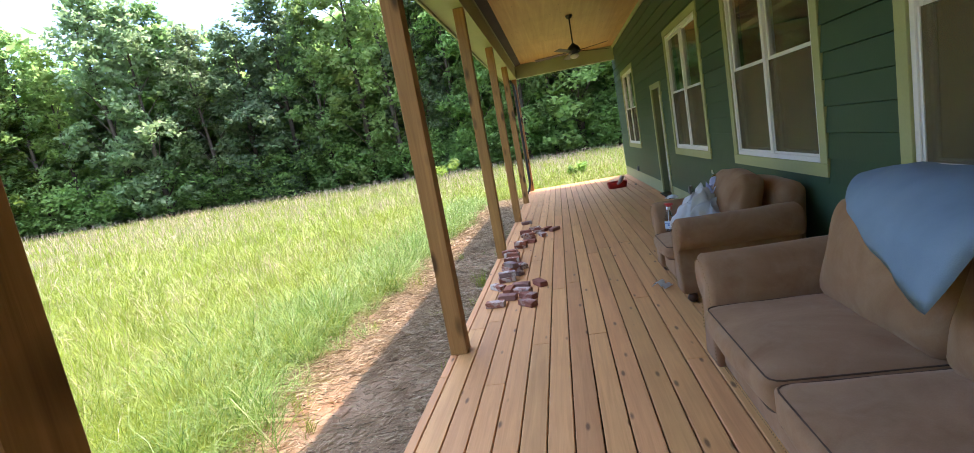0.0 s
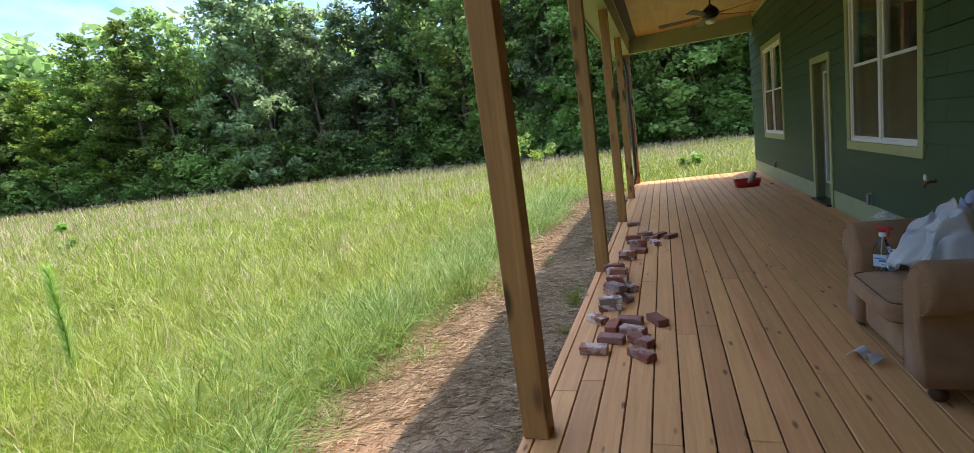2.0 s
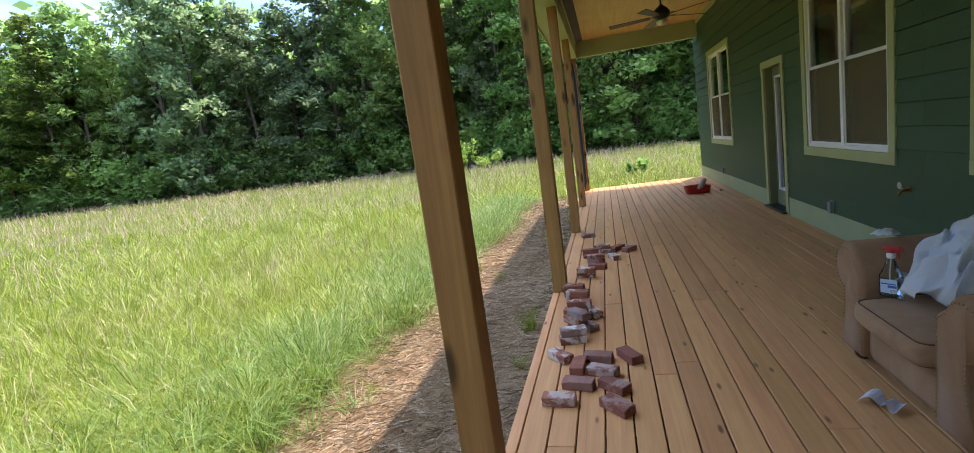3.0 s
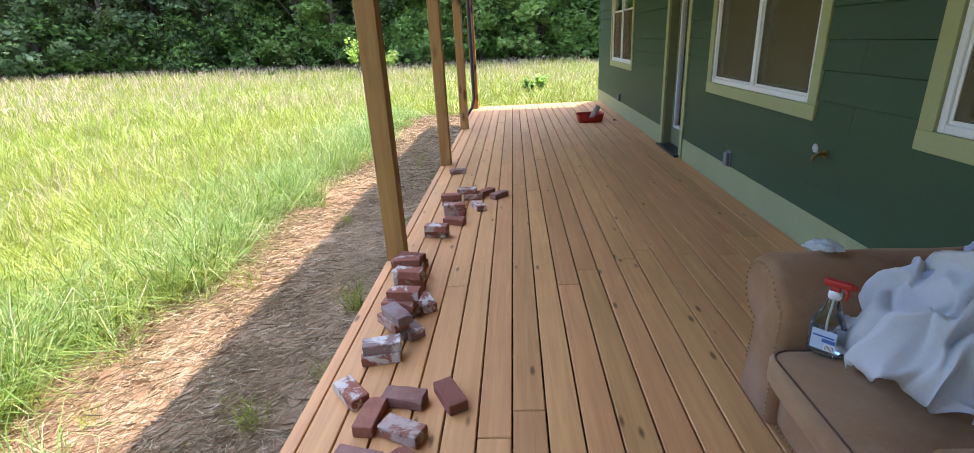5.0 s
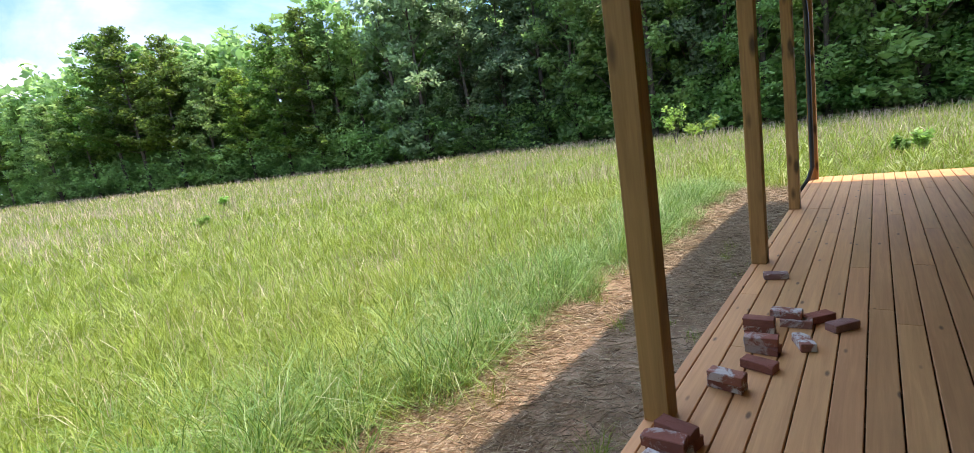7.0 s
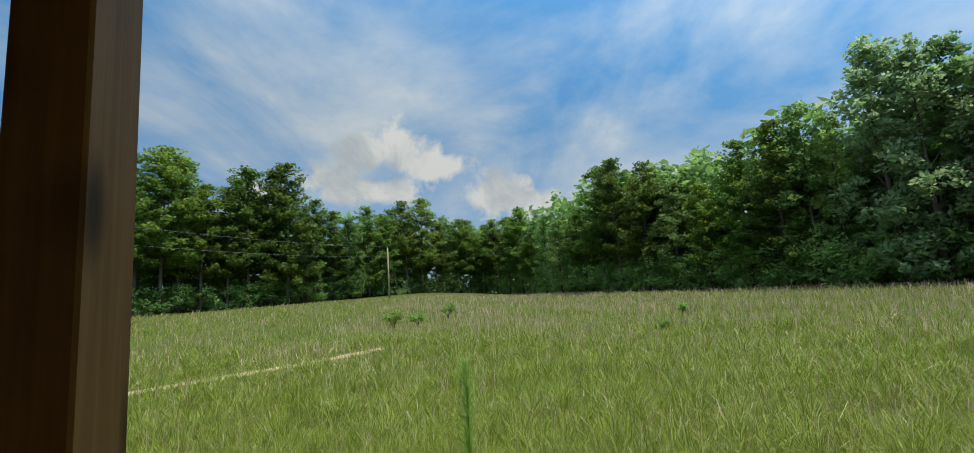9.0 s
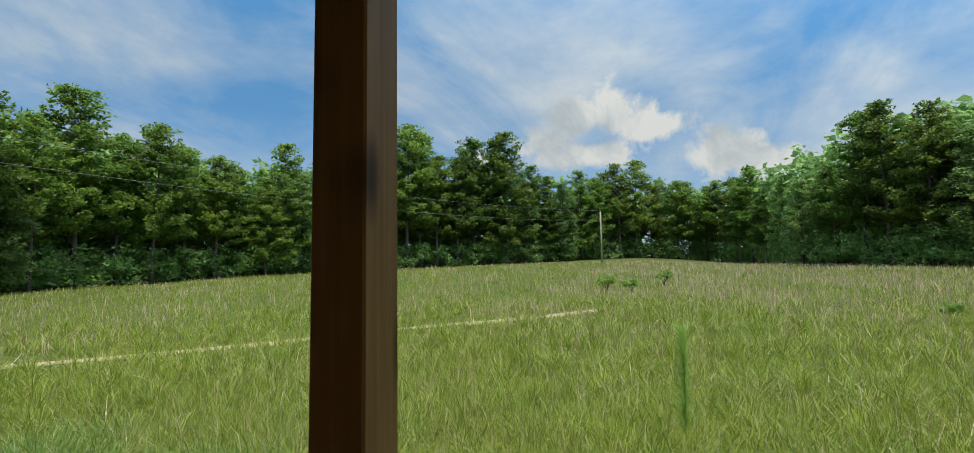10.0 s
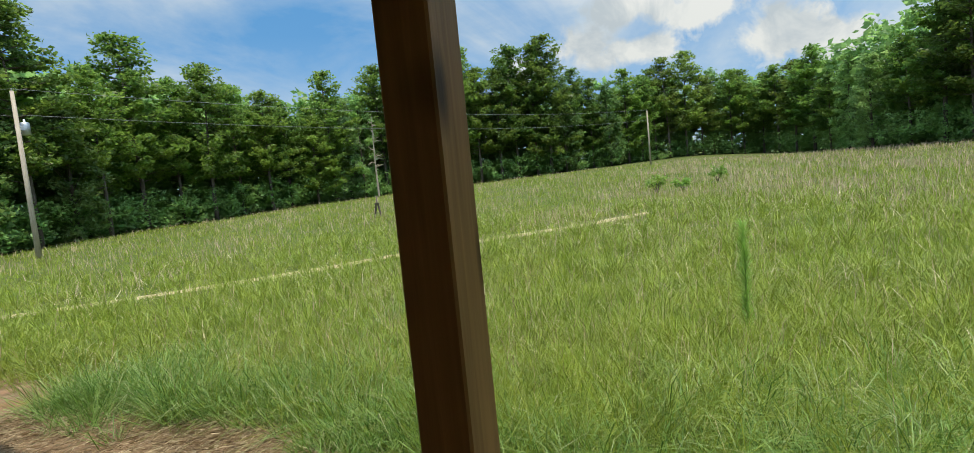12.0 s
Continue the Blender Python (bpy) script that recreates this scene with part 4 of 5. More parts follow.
    keep = (rng.random(len(x)) < 0.2 + 0.8 * lumps(x, y, 0.5, 9)) & (near_track(x, y) > 0.6) & (rng.random(len(x)) < np.where(y < -10, 0.3, 1.0))
    x, y, r = x[keep], y[keep], r[keep]
    h = rng.uniform(0.42, 0.72, len(x))
    v, q, t = blades(rng, x, y, rise(x, y), h, 0.0018 + 0.0005 * r, rng.uniform(0.05, 0.7, len(x)))
    tagged(new("seed_stalks", mesh_from("seed_stalks", v, [q, t], [SEED])), "pinkish tan grass stalks standing above the meadow", "grass", kind="stuff")
    # dead straw matted over the bare strip
    n = 140000
    x = rng.uniform(-2.6, -0.2, n)
    y = rng.uniform(-10, 10.5, n)
    keep = rng.random(n) < 0.25 + 0.75 * lumps(x, y, 2.2, 13)
    x, y = x[keep], y[keep]
    n = len(x)
    v, q, t = blades(rng, x, y, rise(x, y) - 0.005, np.full(n, 0.03), rng.uniform(0.0014, 0.0034, n), rng.uniform(1.5, 8.0, n))
    v[:, 2] = np.maximum(v[:, 2], rise(v[:, 0], v[:, 1]) + 0.008 + 0.05 * np.repeat(rng.random(n) ** 2.2, 5) + 0.012 * rng.random(len(v)))
    tagged(new("straw_litter", mesh_from("straw_litter", v, [q, t], [STRAW])), "matted dead straw lying on the bare strip", "straw", kind="stuff")


make_grass()


def make_tuft(x, y, n, tall, seed):
    rng = np.random.default_rng(seed)
    px, py = x + rng.normal(0, 0.035, n), y + rng.normal(0, 0.035, n)
    v, q, t = blades(rng, px, py, rise(px, py) - 0.01, tall * rng.uniform(0.4, 1.2, n), np.full(n, 0.005), rng.uniform(0.1, 1.0, n))
    tagged(new("grass_tuft", mesh_from("grass_tuft", v, [q, t], [GRASS])), "loose green grass tuft growing in the bare strip", "grass", "grass tufts beside the deck")


rng_strip = random.Random(77)
TUFTS = [(-0.42, -0.1, 90, 0.34), (-0.62, -1.35, 40, 0.26), (-0.38, -0.95, 30, 0.2), (-1.1, 1.9, 26, 0.22), (-1.3, -3.6, 34, 0.25), (-0.7, 4.4, 24, 0.2), (-1.45, 0.3, 30, 0.3)]
TUFTS += [(-2.5 + 1.0 * rng_strip.random() ** 2, rng_strip.uniform(-6, 10), rng_strip.randint(14, 46), rng_strip.uniform(0.12, 0.34)) for _ in range(34)]
TUFTS += [(rng_strip.uniform(-1.0, -0.25), rng_strip.uniform(-6, 6), rng_strip.randint(10, 26), rng_strip.uniform(0.08, 0.2)) for _ in range(16)]
for i, (x, y, n, tall) in enumerate(TUFTS):
    make_tuft(x, y, n, tall, 40 + i)


# ---- armchair and sofa ----
def rolled_arm(bm, x0, x1, y_in, y_out, top, side):
    """A scroll arm: upright body with a fat roll along its top, leaning outwards."""
    r = 0.135
    cy, cz = y_out - side * r, top - r
    pts = [(y_in, 0.09), (y_in, top - 0.13)]
    for k in range(15):
        a = radians(160 - k * 24)
        if k * 24 > 252:
            break
        pts.append((cy + side * r * math.cos(a), cz + r * math.sin(a)))
    pts.append((y_out - side * 0.115, cz - r * 1.02))
    pts.append((y_out - side * 0.115, 0.36))
    pts.append((y_out - side * 0.095, 0.22))
    pts.append((y_out - side * 0.07, 0.09))
    n = len(pts)
    xs = [x0, x0 + 0.012, x0 + 0.03] + [x0 + (x1 - x0) * q for q in (0.25, 0.45, 0.65, 0.85)] + [x1 - 0.03, x1]
    mid = Vector((0, (y_in + y_out) / 2, top * 0.55))
    rings = []
    for i, x in enumerate(xs):
        s = {0: 0.90, 1: 0.965, len(xs) - 1: 0.93}.get(i, 1.0)
        ring = []
        for y, z in pts:
            q = Vector((x, mid.y + (y - mid.y) * s, z if z < 0.1 else mid.z + (z - mid.z) * s))
            if 2 < i < len(xs) - 2:
                q += noise.noise_vector(q * 6.0) * 0.008
            ring.append(bm.verts.new(q))
        rings.append(ring)
    for a, b in zip(rings, rings[1:]):
        for j in range(n):
            bm.faces.new((a[j], a[(j + 1) % n], b[(j + 1) % n], b[j]))
    bm.faces.new(rings[0])
    bm.faces.new(rings[-1][::-1])
    bmesh.ops.recalc_face_normals(bm, faces=bm.faces)
    outline = [Vector((x0 - 0.004, mid.y + (y - mid.y) * 0.88, mid.z + (z - mid.z) * 0.9)) for y, z in pts]
    return outline


def nail_line(bm, outline, step=0.02):
    """Round nail heads set along an outline."""
    for a, b in zip(outline, outline[1:]):
        k = max(1, int((b - a).length / step))
        for i in range(k):
            c = a.lerp(b, i / k)
            lathe_pts = [bm.verts.new(c + Vector((0, 0.006 * math.cos(t), 0.006 * math.sin(t)))) for t in (math.tau * j / 6 for j in range(6))]
            tip = bm.verts.new(c + Vector((-0.005, 0, 0)))
            for j in range(6):
                bm.faces.new((lathe_pts[j], lathe_pts[(j + 1) % 6], tip))


def cord(bm, pts, r=0.0038):
    return tube(bm, pts + [pts[0]], r, 6, False)


def seat_cushion(t, x0, x1, y0, y1, z0, z1, seed, name="seat_cushion"):
    bm = soft_block(bmesh.new(), ((x0 + x1) / 2, (y0 + y1) / 2, (z0 + z1) / 2), ((x1 - x0) / 2, (y1 - y0) / 2, (z1 - z0) / 2), 0.045, (0.03, 0.006, 0.035), 11, 0.006, seed)
    c = part(name, bm, SUEDE, t, "brown suede seat cushion with dark piping", True)
    for z in (z1 - 0.014, z0 + 0.014):
        e = 0.012
        cor = 0.05
        pts = []
        for cx, cy, a0 in ((x0 + cor + e, y0 + cor + e, 180), (x1 - cor - e, y0 + cor + e, 270), (x1 - cor - e, y1 - cor - e, 0), (x0 + cor + e, y1 - cor - e, 90)):
            pts += [Vector((cx + cor * math.cos(radians(a0 + q)), cy + cor * math.sin(radians(a0 + q)), z)) for q in (0, 30, 60, 90)]
        out = [p + Vector((0.03 * (-1 if p.x < (x0 + x1) / 2 else 0) * (1 - ((p.y - (y0 + y1) / 2) / ((y1 - y0) / 2)) ** 2) * 0.3, 0, 0)) for p in pts]
        part("piping", cord(bmesh.new(), out), PIPING, c, "dark brown piping")
    return c


def turned_foot(t, x, y):
    bm = lathe(bmesh.new(), [(0.022, 0.0), (0.034, 0.012), (0.045, 0.035), (0.036, 0.06), (0.03, 0.07), (0.048, 0.08), (0.05, 0.092)], 14, (x, y, 0.0))
    part("foot", bm, DARKWOOD, t, "dark turned wooden bun foot", True)


def make_seat(name, label, category, y0, y1, front, back, cushions, top, arm, back_top, seat_top):
    """A rolled-arm upholstered seat facing -x."""
    t = thing(name, Matrix.Identity(4), label, category)
    for s, y_in, y_out in ((-1, y0 + arm, y0), (1, y1 - arm, y1)):
        bm = bmesh.new()
        line = rolled_arm(bm, front + 0.05, back - 0.12, y_in, y_out, top, s)
        a = part("armrest", bm, SUEDE, t, "rolled suede armrest edged with brass nail heads", True)
        bm = bmesh.new()
        nail_line(bm, line[:-1])
        part("nail_trim", bm, BRASS, a, "row of brass nail heads")
    bm = soft_block(bmesh.new(), ((front + back) / 2 + 0.02, (y0 + y1) / 2, 0.205), ((back - front) / 2 - 0.06, (y1 - y0) / 2 - arm + 0.01, 0.115), 0.02, (0.01, 0, 0), 6, 0.003, 2.0)
    part("base", bm, SUEDE, t, "suede covered seat base", True)
    bm = bmesh.new()
    line = [Vector((front + 0.075, y0 + arm - 0.01 + (y1 - y0 - 2 * arm + 0.02) * q, 0.10)) for q in np.linspace(0, 1, 4)]
    nail_line(bm, line)
    part("nail_trim", bm, BRASS, t, "row of brass nail heads")
    w = (y1 - y0 - 2 * arm) / cushions
    for k in range(cushions):
        a = y0 + arm + k * w
        seat_cushion(t, front, back - 0.3, a + 0.004, a + w - 0.004, 0.315, seat_top, 3.0 + k)
    # back frame with rounded shoulders, leaning slightly
    bm = soft_block(bmesh.new(), (back - 0.13, (y0 + y1) / 2, (back_top + 0.1) / 2), (0.115, (y1 - y0) / 2 - 0.20, (back_top - 0.1) / 2), 0.10, (0.02, 0, 0.02), 10, 0.006, 7.0)
    for v in bm.verts:
        v.co.x += 0.08 * (v.co.z - 0.5)
        q = abs(v.co.y - (y0 + y1) / 2) / ((y1 - y0) / 2)
        v.co.z -= 0.12 * max(0, q - 0.6) / 0.4 * (v.co.z > 0.5)
    part("back_frame", bm, SUEDE, t, "padded suede back with rounded shoulders", True)
    turns = [(x, y) for x in (front + 0.13, back - 0.12) for y in (y0 + 0.13, y1 - 0.13)]
    for x, y in turns:
        turned_foot(t, x, y)
    return t


def back_cushion(t, y0, y1, x, z0, z1, thick, lean, seed):
    m = pose(x, (y0 + y1) / 2, (z0 + z1) / 2, 0, lean, 0)
    bm = soft_block(bmesh.new(), (0, 0, 0), (thick / 2, (y1 - y0) / 2, (z1 - z0) / 2), 0.07, (0.07, 0.02, 0.03), 12, 0.014, seed, m)
    c = part("back_cushion", bm, SUEDE, t, "plump creased brown suede back cushion", True)
    h, hw = (z1 - z0) / 2 - 0.03, (y1 - y0) / 2 - 0.03
    pts = [m @ Vector((-0.035, hw * math.copysign(abs(math.cos(a)) ** 0.35, math.cos(a)), h * math.copysign(abs(math.sin(a)) ** 0.35, math.sin(a)))) for a in (math.tau * k / 40 for k in range(40))]
    part("piping", cord(bmesh.new(), pts, 0.0038), PIPING, c, "dark brown piping")


armchair = make_seat("armchair", "worn brown suede rolled-arm armchair standing against the house wall", "armchair", -2.82, -1.54, 1.74, 2.87, 1, 0.725, 0.32, 0.86, 0.45)
back_cushion(armchair, -2.50, -1.82, 2.44, 0.44, 0.965, 0.22, 14, 5.0)
sofa = make_seat("sofa", "worn brown suede two-seat sofa with rolled arms and nail-head trim", "sofa", -6.25, -3.75, 1.62, 2.86, 2, 0.73, 0.33, 0.93, 0.485)
back_cushion(sofa, -5.00, -4.12, 2.38, 0.45, 1.0, 0.26, 16, 9.0)
back_cushion(sofa, -5.86, -5.02, 2.38, 0.45, 1.0, 0.26, 16, 13.0)


def make_pillow():
    """A long pillow slung over the sofa back, its front corner hanging down."""
    n, m = 26, 18
    bm = bmesh.new()
    def spot(i, j, side):
        u, v = 2 * i / n - 1, 2 * j / m - 1
        v *= 1 - (0.35 if u < 0 or v < 0 else 0.06) * abs(u) ** 6
        q, s = (1 - u) / 2, (1 + v) / 2
        back_p = Vector((2.74, 0, 0.98))
        ctrl = Vector((2.52, 0, 1.06)).lerp(Vector((2.26, 0, 1.18)), 1 - q)
        tip = Vector((2.40, 0, 0.95)).lerp(Vector((2.10, 0, 0.73)), 1 - q)
        p = back_p * (1 - s) ** 2 + ctrl * 2 * s * (1 - s) + tip * s ** 2
        t = ((ctrl - back_p) * (1 - s) + (tip - ctrl) * s).normalized()
        out = Vector((t.z, 0, -t.x))
        out = out if out.z > 0 else -out
        fat = 0.085 * ((1 - u * u) * (1 - (2 * j / m - 1) ** 2)) ** 0.45
        y = -4.64 - 0.60 * u * (1 - 0.10 * (2 * j / m - 1) ** 4)
        p = Vector((p.x, y, p.z)) + out * (fat * side + 0.055)
        return p + noise.noise_vector(p * 4.5) * 0.02 + noise.noise_vector(p * 13) * 0.005
    top = [[bm.verts.new(spot(i, j, 1)) for j in range(m + 1)] for i in range(n + 1)]
    low = [[top[i][j] if i in (0, n) or j in (0, m) else bm.verts.new(spot(i, j, -1)) for j in range(m + 1)] for i in range(n + 1)]
    for g in (top, low):
        for i in range(n):
            for j in range(m):
                bm.faces.new((g[i][j], g[i + 1][j], g[i + 1][j + 1], g[i][j + 1]))
    bmesh.ops.recalc_face_normals(bm, faces=bm.faces)
    tagged(link_mesh("pillow", bm, DENIM, True), "big faded blue cotton pillow slumped over the sofa back", "pillow")


make_pillow()


def crumpled(name, label, category, mat, cx, cy, z, rx, ry, tall, seed, turn=0.0, n=64, thick=0.004, power=1.6):
    """A heaped cloth: a sheet with deep folds and a ragged hanging hem."""
    bm = bmesh.new()
    grid = []
    for i in range(n):
        row = []
        for j in range(n):
            u, v = 2 * i / (n - 1) - 1, 2 * j / (n - 1) - 1
            rr = 1.0 + 0.25 * noise.noise((u * 1.7 + seed, v * 1.7, 0.3))
            p = Vector((u * math.sqrt(1 - v * v / 2) * rx * rr, v * math.sqrt(1 - u * u / 2) * ry * rr, 0))
            d = min(1.0, math.hypot(u, v))
            heap = tall * (1 - d ** power)
            ridge = (1 - abs(noise.noise((u * 2.4 + v * 1.5 + seed, v * 1.1 - u * 0.8, 2.0)))) ** 3 + 0.5 * (1 - abs(noise.noise((u * 1.4 - v * 3.6, v * 2.8 + seed, 6.0)))) ** 4
            folds = tall * (0.45 * abs(noise.noise((u * 2.6 + seed, v * 2.6 + seed, 1.0))) + 0.42 * ridge - 0.16)
            p.z = max(0.004 + min(0.015, rx * 0.06) * (1 + noise.noise((u * 9, v * 9, seed))), heap * 0.75 + folds * (1 - 0.35 * d) + 0.02)
            p.x += min(0.06, rx * 0.24) * noise.noise((u * 4, v * 4, seed + 7)) + 0.16 * rx * (ridge - 0.5) * u
            p.y += min(0.06, ry * 0.24) * noise.noise((u * 4, v * 4, seed + 17)) + 0.16 * ry * (ridge - 0.5) * v
            row.append(bm.verts.new(p))
        grid.append(row)
    for i in range(n - 1):
        for j in range(n - 1):
            bm.faces.new((grid[i][j], grid[i + 1][j], grid[i + 1][j + 1], grid[i][j + 1]))
    bmesh.ops.solidify(bm, geom=bm.faces[:], thickness=thick)
    for _ in range(3):
        bmesh.ops.smooth_vert(bm, verts=bm.verts[:], factor=0.5, use_axis_x=True, use_axis_y=True, use_axis_z=True)
    ob = link_mesh(name, bm, mat, True)
    ob.matrix_world = pose(cx, cy, z, 0, 0, turn)
    return tagged(ob, label, category)


crumpled("towel", "crumpled white cotton towel heaped on the armchair seat", "towel", LINEN, 2.21, -2.11, 0.456, 0.29, 0.31, 0.34, 2.0, 20, power=3.2)
crumpled("shirt", "crumpled pale blue cotton shirt heaped on the armchair", "shirt", LILAC, 2.40, -2.05, 0.49, 0.21, 0.31, 0.35, 9.0, 50, power=3.0)
rag = crumpled("rag", "small crumpled white rag with a dark cross lying on the armrest", "rag", PAPER, 2.00, -1.665, 0.722, 0.042, 0.066, 0.032, 5.0, 60, 30, 0.003, 3.0)
bm = box(bmesh.new(), -0.003, 0.003, -0.018, 0.012, 0.026, 0.046)
box(bm, -0.014, 0.010, -0.003, 0.003, 0.026, 0.0465)
part("dark_mark", bm, BLACK, rag, "small dark cross mark")


LABEL = mottled("pale_blue_label", (0.42, 0.55, 0.72), (0.50, 0.63, 0.78), 9.0, 0.4, 0.0)


def make_spray_bottle():
    t = thing("spray_bottle", pose(1.90, -1.93, 0.466, 0, 0, 133) @ Matrix.Scale(1.04, 4), "clear plastic spray bottle with a red trigger and blue label", "spray bottle")
    prof = [(0.046, 0.0), (0.053, 0.006), (0.053, 0.11), (0.042, 0.135), (0.024, 0.18), (0.015, 0.20), (0.015, 0.215)]
    bm = lathe(bmesh.new(), prof, 20)
    for v in bm.verts:
        v.co.y *= 0.56
    body = part("bottle", bm, GLASS, t, "clear plastic bottle", True)
    body.visible_shadow = False
    bm = lathe(bmesh.new(), [(0.043, 0.006), (0.049, 0.01), (0.049, 0.095), (0.043, 0.096)], 20)
    for v in bm.verts:
        v.co.y *= 0.54
    part("liquid", bm, material("blue_tinted_liquid", lambda k: principled(k, (0.72, 0.84, 0.93), 0.05, None, 0.0, 0.5, Transmission_Weight=0.9, IOR=1.33)), t, "pale blue liquid", True)
    lab = part("label", boxed(-0.036, 0.036, 0.0300, 0.0306, 0.026, 0.098), LABEL, t, "pale blue printed label")
    bm = box(bmesh.new(), -0.034, 0.004, 0.0307, 0.0311, 0.055, 0.068)
    box(bm, -0.030, 0.032, 0.0307, 0.0311, 0.072, 0.078)
    part("blue_print", bm, INK, lab, "dark blue printed patch")
    bm = box(bmesh.new(), -0.033, -0.004, 0.0307, 0.0310, 0.028, 0.050)
    part("barcode_panel", bm, PAPER, lab, "white panel with dark bars")
    bm = bmesh.new()
    for k in range(7):
        box(bm, -0.031 + 0.0036 * k, -0.0295 + 0.0036 * k, 0.0311, 0.0313, 0.031, 0.047)
    part("bars", bm, BLACK, lab, "thin dark bars")
    part("collar", lathe(bmesh.new(), [(0.017, 0.205), (0.019, 0.21), (0.019, 0.228), (0.014, 0.232)], 16), VINYL, t, "white screw collar", True)
    bm = bmesh.new()
    box(bm, -0.045, 0.035, -0.012, 0.012, 0.245, 0.268, bevel=0.006, seg=2)
    box(bm, -0.014, 0.014, -0.011, 0.011, 0.230, 0.247, bevel=0.003)
    box(bm, -0.056, -0.044, -0.007, 0.007, 0.250, 0.263, bevel=0.002)
    part("spray_head", bm, REDPLASTIC, t, "red spray head", True)
    bm = tube(bmesh.new(), [(-0.026, 0, 0.246), (-0.034, 0, 0.228), (-0.031, 0, 0.205)], [0.006, 0.006, 0.004], 8)
    part("trigger", bm, REDPLASTIC, t, "red trigger", True)
    part("dip_tube", tube(bmesh.new(), [(0, 0, 0.02), (0.004, 0, 0.12), (0, 0, 0.205)], 0.003, 6), VINYL, t)


make_spray_bottle()


def make_paper():
    bm = bmesh.new()
    n, prev = 14, None
    for i in range(n):
        q = i / (n - 1)
        z = 0.012 + 0.055 * abs(math.sin(q * 7.0)) * (1 - 0.4 * q)
        row = [bm.verts.new((0.20 * (q - 0.5) + 0.02 * math.sin(5 * q), s * 0.045 * (1 + 0.2 * math.sin(9 * q)), max(0.004, z + s * 0.008 * math.cos(6 * q)))) for s in (-1, -0.3, 0.3, 1)]
        if prev:
            for j in range(3):
                bm.faces.new((prev[j], row[j], row[j + 1], prev[j + 1]))
        prev = row
    bmesh.ops.solidify(bm, geom=bm.faces[:], thickness=0.002)
    ob = link_mesh("paper_towel", bm, PAPER)
    ob.matrix_world = pose(1.71, -2.24, 0.002, 0, 0, -50)
    tagged(ob, "crumpled white paper towel lying on the deck boards", "paper towel")


make_paper()


# ---- ceiling fan ----
def make_fan():
    t = thing("ceiling_fan", pose(1.54, 3.75, 0), "black ceiling fan with dark wooden blades and a small lamp shade", "ceiling fan")
    part("canopy", lathe(bmesh.new(), [(0.07, CEIL - 0.003), (0.07, CEIL - 0.02), (0.05, CEIL - 0.06), (0.02, CEIL - 0.075)][::-1], 20), BLACK, t, smooth=True)
    part("rod", tube(bmesh.new(), [(0, 0, CEIL - 0.07), (0, 0, 3.30)], 0.014, 12), BLACK, t)
    part("motor", lathe(bmesh.new(), [(0.05, 3.10), (0.11, 3.12), (0.13, 3.16), (0.13, 3.20), (0.10, 3.25), (0.04, 3.30), (0.02, 3.32)], 24), BLACK, t, "black motor housing", True)
    part("lamp_shade", lathe(bmesh.new(), [(0.0, 3.015), (0.05, 3.02), (0.085, 3.05), (0.09, 3.08), (0.06, 3.10)], 20), FROST, t, "pale frosted glass lamp shade", True)
    for k in range(5):
        turn = pose(0, 0, 3.15, 0, 0, 172 + 72 * k)
        bm = boxed(0.17, 0.80, -0.065, 0.065, -0.004, 0.004, bevel=0.003)
        for v in bm.verts:
            v.co.y *= 0.75 + 0.35 * (v.co.x - 0.17) / 0.63
            v.co.z += v.co.y * 0.2 - 0.02 * v.co.x
        bmesh.ops.transform(bm, matrix=turn, verts=bm.verts)
        b = part("blade", bm, WALNUT, t, "dark wooden blade")
        bm = boxed(0.09, 0.24, -0.02, 0.02, -0.004 , 0.006, bevel=0.002)
        bmesh.ops.transform(bm, matrix=turn, verts=bm.verts)
        part("blade_iron", bm, BLACK, b)


make_fan()


